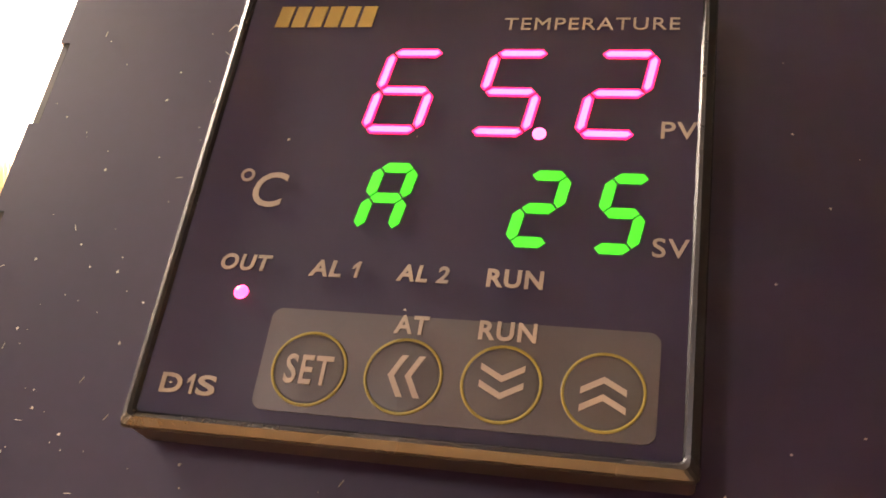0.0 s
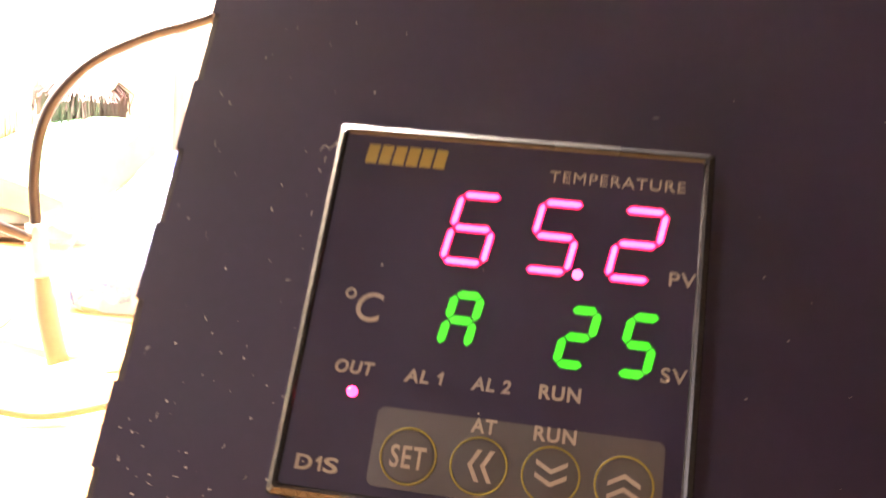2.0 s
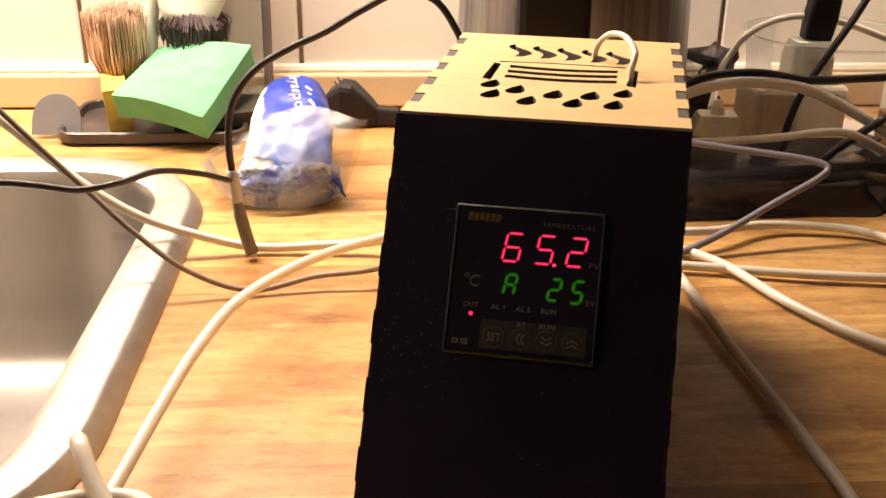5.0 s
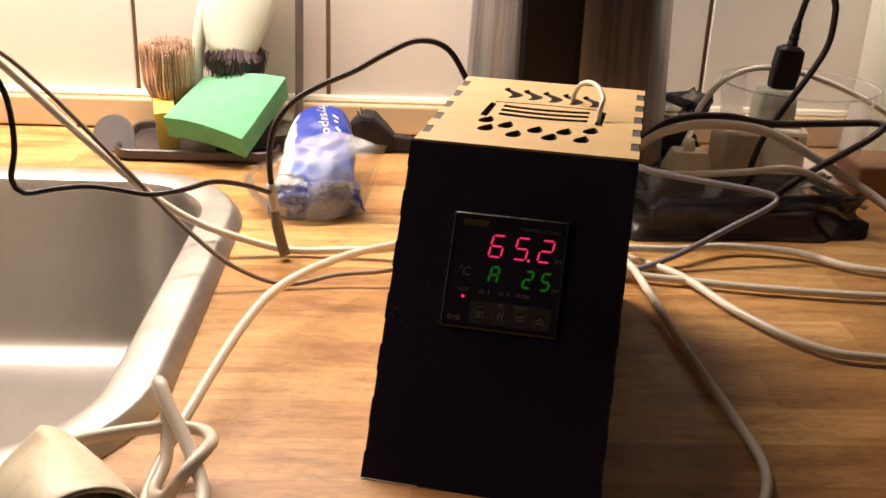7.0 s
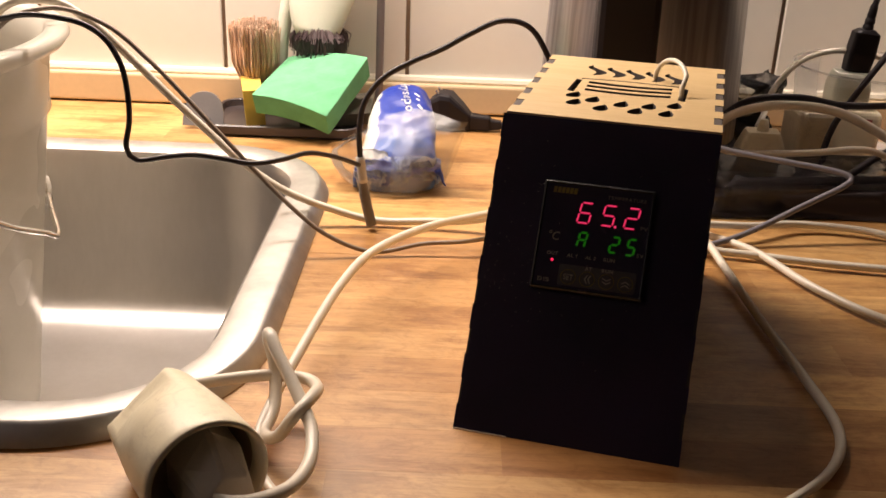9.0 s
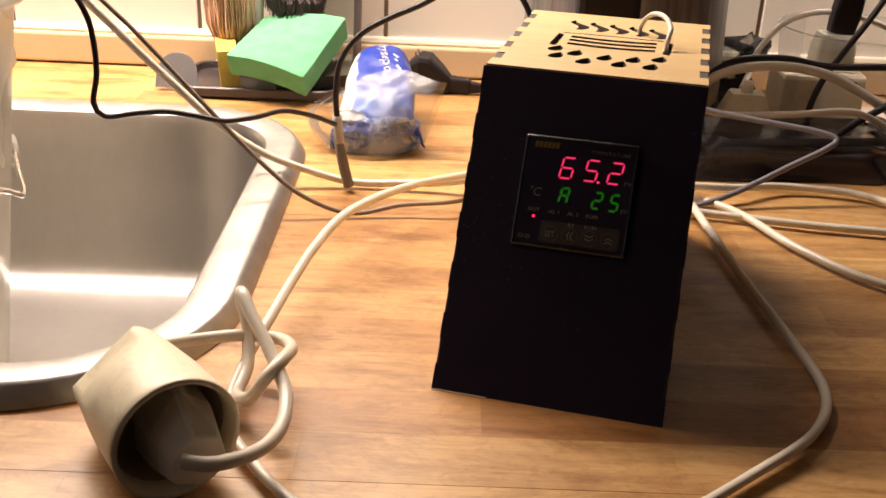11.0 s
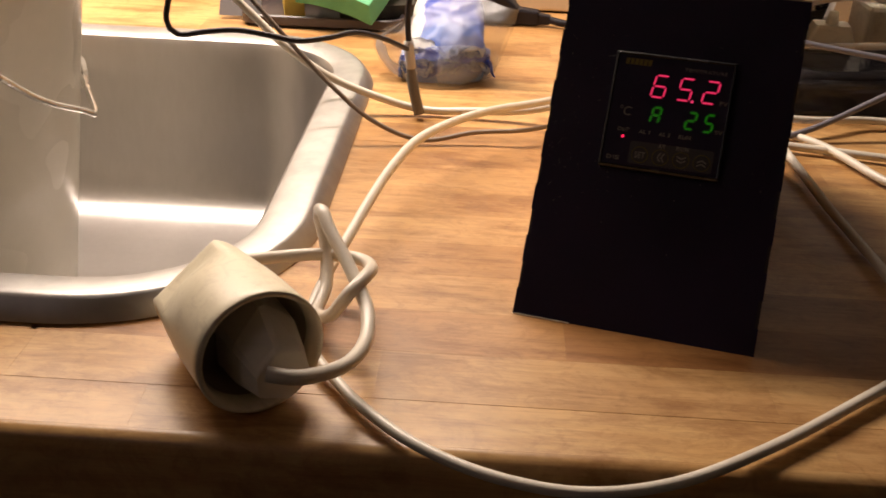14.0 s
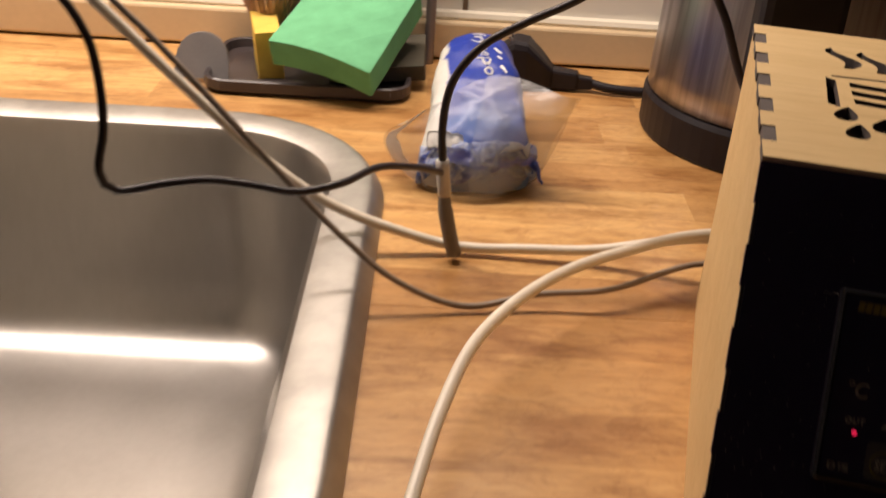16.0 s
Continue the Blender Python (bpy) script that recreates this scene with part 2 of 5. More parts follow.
def printed_film(name, crumpled):
    """Glossy bag film: deep blue print at the back, light blue in front, bare white along one side."""
    m = Nodes(name)
    v = m.coords()
    n, fine = m.noise(v, 45, 3, 0.5, 0.8), m.noise(v, 150, 4, 0.6)
    x, y, z = m.add("ShaderNodeSeparateXYZ", [(0, v)]).outputs
    if crumpled:
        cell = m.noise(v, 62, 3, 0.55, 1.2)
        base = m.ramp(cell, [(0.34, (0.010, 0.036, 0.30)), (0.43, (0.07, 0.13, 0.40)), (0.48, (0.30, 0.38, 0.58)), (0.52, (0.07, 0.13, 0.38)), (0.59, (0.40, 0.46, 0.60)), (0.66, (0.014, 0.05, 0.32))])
    else:
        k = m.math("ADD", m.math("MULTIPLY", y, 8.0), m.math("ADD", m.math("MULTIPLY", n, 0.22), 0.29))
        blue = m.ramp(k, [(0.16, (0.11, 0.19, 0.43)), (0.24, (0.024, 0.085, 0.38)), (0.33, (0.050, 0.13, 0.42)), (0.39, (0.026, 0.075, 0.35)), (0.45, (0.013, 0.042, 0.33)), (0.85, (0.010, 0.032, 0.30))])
        side = m.ramp(m.math("ADD", m.math("MULTIPLY", x, -22.0), m.math("MULTIPLY", n, 0.30)), [(0.49, (0, 0, 0)), (0.53, (1, 1, 1))])
        base = m.mix(side, blue, (0.56, 0.56, 0.53, 1))
    m.put("Base Color", base)
    m.put("Roughness", 0.33).put("Specular IOR Level", 0.35)
    m.bump(m.mix(0.5, n, fine), 0.35, 0.002)
    return m.mat


BAG = printed_film("blue_printed_film", False)
ROLL = printed_film("crumpled_printed_film", True)
BLUE_FILM = plain("deep_blue_film", (0.014, 0.045, 0.36), 0.24, vary=0.3, scale=150, bump=0.3, spec=0.6)
WHITE_FILM = plain("white_film", (0.72, 0.71, 0.68), 0.26, vary=0.1, scale=150, bump=0.3, spec=0.6)


# ---- mesh helpers ----
def part(name, bm, material, parent=None, label="", smooth=False):
    me = bpy.data.meshes.new(name)
    bmesh.ops.recalc_face_normals(bm, faces=bm.faces)
    bm.to_mesh(me)
    bm.free()
    if smooth:
        me.polygons.foreach_set("use_smooth", [True] * len(me.polygons))
    me.materials.append(material)
    ob = new(name, me)
    ob.parent = parent
    if label:
        tagged(ob, label)
    return ob


def thing(name, label, category, m=None, group="", kind=""):
    ob = tagged(new(name), label, category, group, kind)
    ob.empty_display_size = 0.02
    if m is not None:
        ob.matrix_world = m
    return ob


def block(lo, hi, bevel=0.0, seg=2, m=None, bm=None):
    bm = bm or bmesh.new()
    mid = [(a + b) / 2 for a, b in zip(lo, hi)]
    size = [b - a for a, b in zip(lo, hi)]
    made = bmesh.ops.create_cube(bm, size=1, matrix=(m or Matrix()) @ Matrix.Translation(mid) @ Matrix.Diagonal((*size, 1)))
    if bevel:
        edges = {e for v in made["verts"] for e in v.link_edges}
        bmesh.ops.bevel(bm, geom=list(edges), offset=bevel, segments=seg, affect="EDGES", profile=0.5)
    return bm


def revolve(profile, n=48, m=None, bm=None, close=False):
    """Spin (radius, z) pairs round z."""
    bm = bm or bmesh.new()
    m = m or Matrix()
    rings = []
    for r, z in profile:
        if r < 1e-6:
            rings.append([bm.verts.new(m @ Vector((0, 0, z)))])
        else:
            rings.append([bm.verts.new(m @ Vector((r * math.cos(a), r * math.sin(a), z))) for a in (2 * math.pi * k / n for k in range(n))])
    for a, b in zip(rings, rings[1:] + (rings[:1] if close else [])):
        for k in range(n):
            q = [a[k % len(a)], a[(k + 1) % len(a)], b[(k + 1) % len(b)], b[k % len(b)]]
            q = list(dict.fromkeys(q))
            if len(q) > 2:
                bm.faces.new(q)
    return bm


def loft(rings, bm=None, caps=False):
    """Join closed rings of points of one length."""
    bm = bm or bmesh.new()
    vs = [[bm.verts.new(p) for p in ring] for ring in rings]
    n = len(vs[0])
    for a, b in zip(vs, vs[1:]):
        for k in range(n):
            bm.faces.new((a[k], a[(k + 1) % n], b[(k + 1) % n], b[k]))
    if caps:
        bm.faces.new(vs[0][::-1])
        bm.faces.new(vs[-1])
    return bm


def spline(points, step=0.003):
    """A smooth line through the points (centripetal enough for cords)."""
    p = [Vector(q) for q in points]
    p = [p[0] * 2 - p[1]] + p + [p[-1] * 2 - p[-2]]
    out = []
    for i in range(1, len(p) - 2):
        a, b, c, d = p[i - 1:i + 3]
        n = max(2, int((c - b).length / step))
        for k in range(n):
            t = k / n
            out.append(0.5 * (2 * b + (c - a) * t + (2 * a - 5 * b + 4 * c - d) * t * t + (3 * b - a - 3 * c + d) * t ** 3))
    out.append(p[-2])
    return out


def tube(points, r, n=10, bm=None, smooth=True, floor=None, flat=1.0):
    pts = spline(points) if smooth else [Vector(q) for q in points]
    if floor is not None:
        for q in pts:
            q.z = max(q.z, floor + r)
    rings, up = [], None
    for i, q in enumerate(pts):
        d = (pts[min(i + 1, len(pts) - 1)] - pts[max(i - 1, 0)]).normalized()
        if up is None:
            up = d.orthogonal().normalized()
        up = (up - d * up.dot(d)).normalized()
        side = d.cross(up)
        rr = r(i / (len(pts) - 1)) if callable(r) else r
        rings.append([q + up * rr * math.cos(a) + side * rr * flat * math.sin(a) for a in (2 * math.pi * k / n for k in range(n))])
    return loft(rings, bm, True)


def cord(name, points, r, material, label, category="cable", floor=0.0005, flat=1.0, group=""):
    bm = tube(points, r, floor=floor, flat=flat)
    ob = part(name, bm, material, smooth=True)
    return tagged(ob, label, category, group or {"white_cable": "white cords", "black_cable": "black cords", "sensor_wire": "sensor wires"}.get(name, ""))


def rrect(cx, cy, hx, hy, r, n=8):
    out = []
    for qx, qy, a0 in ((1, 1, 0), (-1, 1, 90), (-1, -1, 180), (1, -1, 270)):
        for k in range(n + 1):
            a = radians(a0 + 90 * k / n)
            out.append((cx + qx * (hx - r) + r * math.cos(a), cy + qy * (hy - r) + r * math.sin(a)))
    return out


def plate(outline, holes, thick, m=None):
    """A flat plate from z = -thick to 0 with holes, from closed outlines."""
    bm = bmesh.new()
    edges = []
    for loop in [outline] + list(holes):
        vs = [bm.verts.new((x, y, 0)) for x, y in loop]
        edges += [bm.edges.new((vs[i], vs[(i + 1) % len(vs)])) for i in range(len(vs))]
    bmesh.ops.triangle_fill(bm, use_beauty=True, use_dissolve=False, edges=edges)
    made = bmesh.ops.extrude_face_region(bm, geom=bm.faces[:])
    bmesh.ops.translate(bm, vec=(0, 0, -thick), verts=[v for v in made["geom"] if isinstance(v, bmesh.types.BMVert)])
    if m is not None:
        bm.transform(m)
    return bm


def text_mesh(words, size, m, weight=0.0, shear=0.0, width=None, thick=0.00004, space=1.12):
    """Words in the built-in font as a mesh; m places the left end of the baseline; width fits them."""
    data = bpy.data.curves.new("words", "FONT")
    data.body, data.size, data.offset, data.shear, data.extrude = words, size, weight, shear, thick
    data.resolution_u, data.space_character = 4, space
    ob = new("words", data)
    me = bpy.data.meshes.new_from_object(ob.evaluated_get(bpy.context.evaluated_depsgraph_get()))
    bpy.data.objects.remove(ob)
    bm = bmesh.new()
    bm.from_mesh(me)
    bpy.data.meshes.remove(me)
    xs = [v.co.x for v in bm.verts]
    lo, hi = min(xs), max(xs)
    k = width / (hi - lo) if width else 1.0
    bm.transform(m @ Matrix.Diagonal((k, 1, 1, 1)) @ Matrix.Translation((-lo, 0, 0)))
    return bm


# ---- room ----
FRONT, WALL, ROW = -0.0955, 0.5197, 0.0311
room = [("wall_back", (-1.6, WALL + 0.012, -0.9), (1.6, WALL + 0.15, 1.5)), ("wall_left", (-1.75, -2.2, -0.9), (-1.6, WALL + 0.15, 1.5)),
        ("wall_right", (1.6, -2.2, -0.9), (1.75, WALL + 0.15, 1.5)), ("wall_front", (-1.75, -2.35, -0.9), (1.75, -2.2, 1.5)),
        ("floor", (-1.75, -2.35, -1.0), (1.75, WALL + 0.15, -0.9)), ("ceiling", (-1.75, -2.35, 1.5), (1.75, WALL + 0.15, 1.6))]
for name, lo, hi in room:
    ob = part(name, block(lo, hi), {"floor": FLOOR, "ceiling": CEILING_PAINT}.get(name, WALLPAINT))
    tagged(ob, "plain painted kitchen " + ("floor" if name == "floor" else "surface closing the room"), name.split("_")[0], kind="structure")
tagged(part("grout_bed", block((-1.2, WALL + 0.001, 0.0), (1.2, WALL + 0.011, 0.75)), GROUT), "brown grout between glazed wall tiles", "grout", kind="structure")

# ---- sink ----
SX, SY, HX, HY, SR = -0.325, 0.170, 0.235, 0.200, 0.095


def sink():
    top = thing("sink", "brushed stainless steel inset kitchen sink with raised rim", "sink", pose(SX, SY, 0), kind="")
    steps = [(0.0, 0.0005), (0.0006, 0.0022), (0.0052, 0.0086), (0.0062, 0.0094), (0.0074, 0.0098), (0.010, 0.0099), (0.016, 0.0096), (0.0225, 0.0088), (0.0265, 0.0070), (0.0298, 0.002),
             (0.0325, -0.020), (0.037, -0.080), (0.0395, -0.095), (0.0455, -0.108), (0.055, -0.1165), (0.068, -0.1205), (0.090, -0.1225)]
    rings = [[(x, y, z) for x, y in rrect(0, 0, HX - d, HY - d, max(SR - d * 1.1, 0.03), 14)] for d, z in steps]
    part("rim", loft(rings[:9]), SINK_RIM, top, "worn satin steel rim with fine scratches", smooth=True)
    bm = loft(rings[8:])
    bm.verts.ensure_lookup_table()
    n = len(rings[0])
    bm.faces.new([bm.verts[i] for i in range(len(bm.verts) - n, len(bm.verts))])
    part("bowl", bm, SINK, top, smooth=True)
    # strainer with holes
    disc = [(0.0325 * math.cos(a), 0.0325 * math.sin(a)) for a in (2 * math.pi * k / 40 for k in range(40))]
    holes = []
    for ring_r, count in ((0.0, 1), (0.0090, 6), (0.0180, 12), (0.0265, 17)):
        for k in range(count):
            a = 2 * math.pi * k / count + ring_r * 40
            hx, hy = ring_r * math.cos(a), ring_r * math.sin(a)
            holes.append([(hx + 0.0030 * math.cos(b), hy + 0.0030 * math.sin(b)) for b in (2 * math.pi * j / 10 for j in range(10))])
    drain = part("strainer", plate(disc, holes, 0.0012, Matrix.Translation((0.129, -0.026, -0.1192))), WIRE, top, "perforated round steel drain strainer")
    part("drain_ring", revolve([(0.0325, -0.0012), (0.0355, 0.0), (0.038, 0.0016), (0.041, 0.0005), (0.041, -0.003)], 48, Matrix.Translation((0.129, -0.026, -0.1195))), WIRE, top, smooth=True)
    # flat black disc gives the holes the dark of an unbuilt drain
    part("drain_pit", revolve([(0.034, -0.0005), (0.0, -0.0005)], 40, Matrix.Translation((0.129, -0.026, -0.1212))), BLACK_PVC, top, "black disc standing in for the dark drain below")
    return top


sink()


# ---- controller box ----
PHI, TAU = 13.65, 0.5511
BW, BL, BT, BD = 0.0958, 0.1425, 0.1214, 0.208
BY = BL * math.sin(TAU)
BOX = pose(0, 0, 0, 0, 0, -PHI)
SLOPE = Matrix(((1, 0, 0, 0), (0, math.sin(TAU), -math.cos(TAU), 0), (0, math.cos(TAU), math.sin(TAU), 0), (0, 0, 0, 1)))


def comb(a, b, count, depth, start):
    """Positions along a finger joint from a to b: (place, offset) corners."""
    out = []
    step = (b - a) / count
    for k in range(count):
        d = depth if (k + start) % 2 else 0.0
        out += [(a + k * step, d), (a + (k + 1) * step, d)]
    return out


def controller_box():
    top = thing("controller_box", "plywood box with sloping black front and vented wooden top", "box", BOX)
    th = 0.003
    # black front plate, notched along both sides for the fingers
    left = [(d - 0.0005, s) for s, d in comb(0.0, BL, 13, 0.0013, 0)]
    right = [(BW - d, s) for s, d in comb(0.0, BL, 13, 0.0013, 0)][::-1]
    part("front_plate", plate(left[::-1] + right[::-1], [], th, SLOPE), ACRYLIC, top, "glossy black acrylic front plate")
    # pale strip in place of the light caught by the plate's bottom edge
    strip = block((-0.0003, -0.0002, 0.0), (0.0230, 0.0004, 0.0005), 0.0001, 1)
    strip.transform(SLOPE)
    part("film_edge", strip, SILICONE, top, "pale strip painting the bright glint on the lower edge")
    # side panels: sloping front edge
    prof = [(0.0036, 0.0), (BD, 0.0), (BD, BT - th), (BY + 0.0018, BT - th)]
    for x in (0.0004, BW - th - 0.0004):
        bm = bmesh.new()
        a = [bm.verts.new((x, y, z)) for y, z in prof]
        b = [bm.verts.new((x + th, y, z)) for y, z in prof]
        bm.faces.new(a)
        bm.faces.new(b[::-1])
        for k in range(4):
            bm.faces.new((a[k], a[(k + 1) % 4], b[(k + 1) % 4], b[k]))
        part("side_panel", bm, PLY, top)
        # finger ends showing in the front notches
        for k in range(1, 13, 2):
            s0, s1 = BL * k / 13, BL * (k + 1) / 13
            xe = -0.0001 if x < 0.01 else BW - 0.0013
            f = block((xe, s0 + 0.00002, -0.0029), (xe + (0.0008 if x < 0.01 else 0.0011), s1 - 0.00002, -0.0001))
            f.transform(SLOPE)
            part("finger", f, CHAR, top)
    part("back_panel", block((th + 0.0008, BD - th, 0.0), (BW - th - 0.0008, BD, BT - th)), PLY, top)
    part("base_panel", block((th + 0.0008, 0.004, 0.0005), (BW - th - 0.0008, BD - th, 0.0035)), PLY, top)
    # vented top, notched for the side fingers
    l = [(d, y) for y, d in comb(BY + 0.0036, BD, 11, 0.0040, 0)]
    r = [(BW - d, y) for y, d in comb(BY + 0.0036, BD, 11, 0.0040, 0)]
    holes = []

    def drop(cx, cy, ln, wd, bend):
        """A paisley: a round belly in front, drawn out backwards to a bent tip."""
        pts = []
        for k in range(24):
            a = 2 * math.pi * k / 24
            u = (1 - math.cos(a)) / 2
            w = wd / 2 * math.sin(a) * (1 - u) ** 0.55 * 1.35
            pts.append((cx + w + bend * u * u, cy + ln * (u - 0.35)))
        return pts

    def ess(cx, cy, ln, wd, sway):
        """A fat S: broad belly in front, hooked tip behind."""
        side = [[], []]
        for k in range(13):
            u = k / 12
            w = wd / 2 * math.sin(math.pi * min(1, 0.10 + u * 0.88)) ** 0.7 * (1.15 - 0.35 * u)
            x, y = cx + sway * math.sin(2 * math.pi * (u - 0.08)) - 0.0040 * (u - 0.5), cy + ln * (u - 0.5)
            side[0].append((x - w, y))
            side[1].append((x + w, y))
        return side[0] + side[1][::-1]

    for k in range(5):
        holes.append(ess(0.0290 + 0.0103 * k, 0.1775 - 0.0012 * k, 0.0225, 0.0058, 0.0024))
    for cx, cy in ((0.0265, 0.1050), (0.0345, 0.1125), (0.0400, 0.0985), (0.0485, 0.1085), (0.0560, 0.0985), (0.0615, 0.1095), (0.0700, 0.0990), (0.0730, 0.1150), (0.0245, 0.1190)):
        holes.append(drop(cx, cy, 0.0125, 0.0068, 0.0016))
    for k, cy in enumerate((0.1490, 0.1410, 0.1330)):
        pts = []
        for s in range(9):
            u = s / 8
            pts.append((0.0285 + 0.042 * u, cy + 0.0022 - 0.0022 * math.sin(math.pi * u)))
        for s in range(9):
            u = 1 - s / 8
            pts.append((0.0285 + 0.042 * u, cy - 0.0022 - 0.0022 * math.sin(math.pi * u)))
        holes.append(pts)
    arc = [(0.0235 + 0.050 * k / 10, 0.1568 + 0.0012 * math.sin(math.pi * k / 10)) for k in range(11)]
    holes.append(arc + [(x, y - 0.0016) for x, y in arc[::-1]])
    for cx in (0.0222, 0.0760):
        holes.append([(cx - 0.0019, 0.128), (cx + 0.0016, 0.126), (cx + 0.0024, 0.152), (cx - 0.0006, 0.154)])
    bm = plate(l + r[::-1], holes, th, Matrix.Translation((0, 0, BT)))
    lid = part("top_panel", bm, PLY, top, "plywood top with laser-cut leaf and slot vents")
    lid.data.materials.append(BURNT)
    for face in lid.data.polygons:
        if abs(face.normal.z) < 0.5 and face.center.y > BY + 0.006:
            face.material_index = 1
    # added black sheet: stands in for the dark inside behind the vents
    part("inner_deck", block((0.0045, BY + 0.012, BT - 0.020), (BW - 0.0045, BD - 0.004, BT - 0.017)), BLACK_PVC, top, "black sheet added inside so the vents read dark")
    step = (BD - BY - 0.0036) / 11
    for k in range(1, 11, 2):
        for x in (0.0004, BW - 0.0042):
            part("finger", block((x, BY + 0.0036 + step * k + 0.0003, BT - th), (x + 0.0038, BY + 0.0036 + step * (k + 1) - 0.0003, BT - 0.0003)), BURNT, top)
    return top


controller_box()

# cord loop standing out of the vent, through the top
bm = tube([(0.0755, 0.137, BT - 0.02), (0.0755, 0.137, BT + 0.004), (0.0766, 0.142, BT + 0.009), (0.0725, 0.152, BT + 0.0130), (0.066, 0.163, BT + 0.0115), (0.0610, 0.170, BT + 0.004), (0.0600, 0.172, BT - 0.012)], 0.0012)
bm.transform(BOX)
tagged(part("cable_loop", bm, WHITE_PVC, smooth=True), "thin white cord looping out of the vented box top", "cable")

# ---- temperature controller in the front ----
PX, PZ = 0.0236, 0.1132
PANEL = BOX @ SLOPE @ Matrix.Translation((PX, PZ, 0))
SEGS = {"0": "abcdef", "1": "bc", "2": "abged", "5": "afgcd", "6": "afgedc", "A": "abcefg"}


def mm(x, y, z=0.0):
    return Matrix.Translation((x / 1000, -y / 1000, z / 1000))


def seven(name, ch, x, y, w, h, lean, t, z, material, parent, label):
    """A lit seven-segment figure, lower left corner at (x, y) in mm, y downwards."""
    g, k = 0.14, t / 2
    l, r, b, m, u = k, w - k, k, h / 2, h - k
    where = {"a": ((l, u), (r, u), 1), "b": ((r, m), (r, u), 0), "c": ((r, b), (r, m), 0), "d": ((l, b), (r, b), 1),
             "e": ((l, b), (l, m), 0), "f": ((l, m), (l, u), 0), "g": ((l, m), (r, m), 1)}
    figure = tagged(new(name), label)
    figure.parent = parent
    for s in SEGS[ch]:
        (x0, y0), (x1, y1), horizontal = where[s]
        if horizontal:
            pts = [(x0 + g, y0), (x0 + g + k, y0 + k), (x1 - g - k, y1 + k), (x1 - g, y1), (x1 - g - k, y1 - k), (x0 + g + k, y0 - k)]
        else:
            pts = [(x0, y0 + g), (x0 + k, y0 + g + k), (x1 + k, y1 - g - k), (x1, y1 - g), (x1 - k, y1 - g - k), (x0 - k, y0 + g + k)]
        pts = [((x + a + lean * c) / 1000, (-y + c) / 1000) for a, c in pts]
        bm = plate(pts, [], 0.0001, Matrix.Translation((0, 0, z / 1000)))
        bmesh.ops.dissolve_limit(bm, angle_limit=0.02, verts=bm.verts[:], edges=bm.edges[:])
        lit = [f for f in bm.faces if abs(f.normal.z) > 0.9 and f.calc_center_median().z > z / 1000 - 0.00005]
        bmesh.ops.inset_region(bm, faces=lit, thickness=0.00022, use_boundary=True)
        for f in lit:
            f.material_index = 1
        seg = part("segment", bm, material, figure)
        seg.data.materials.append(RED_CORE if material is RED else material)


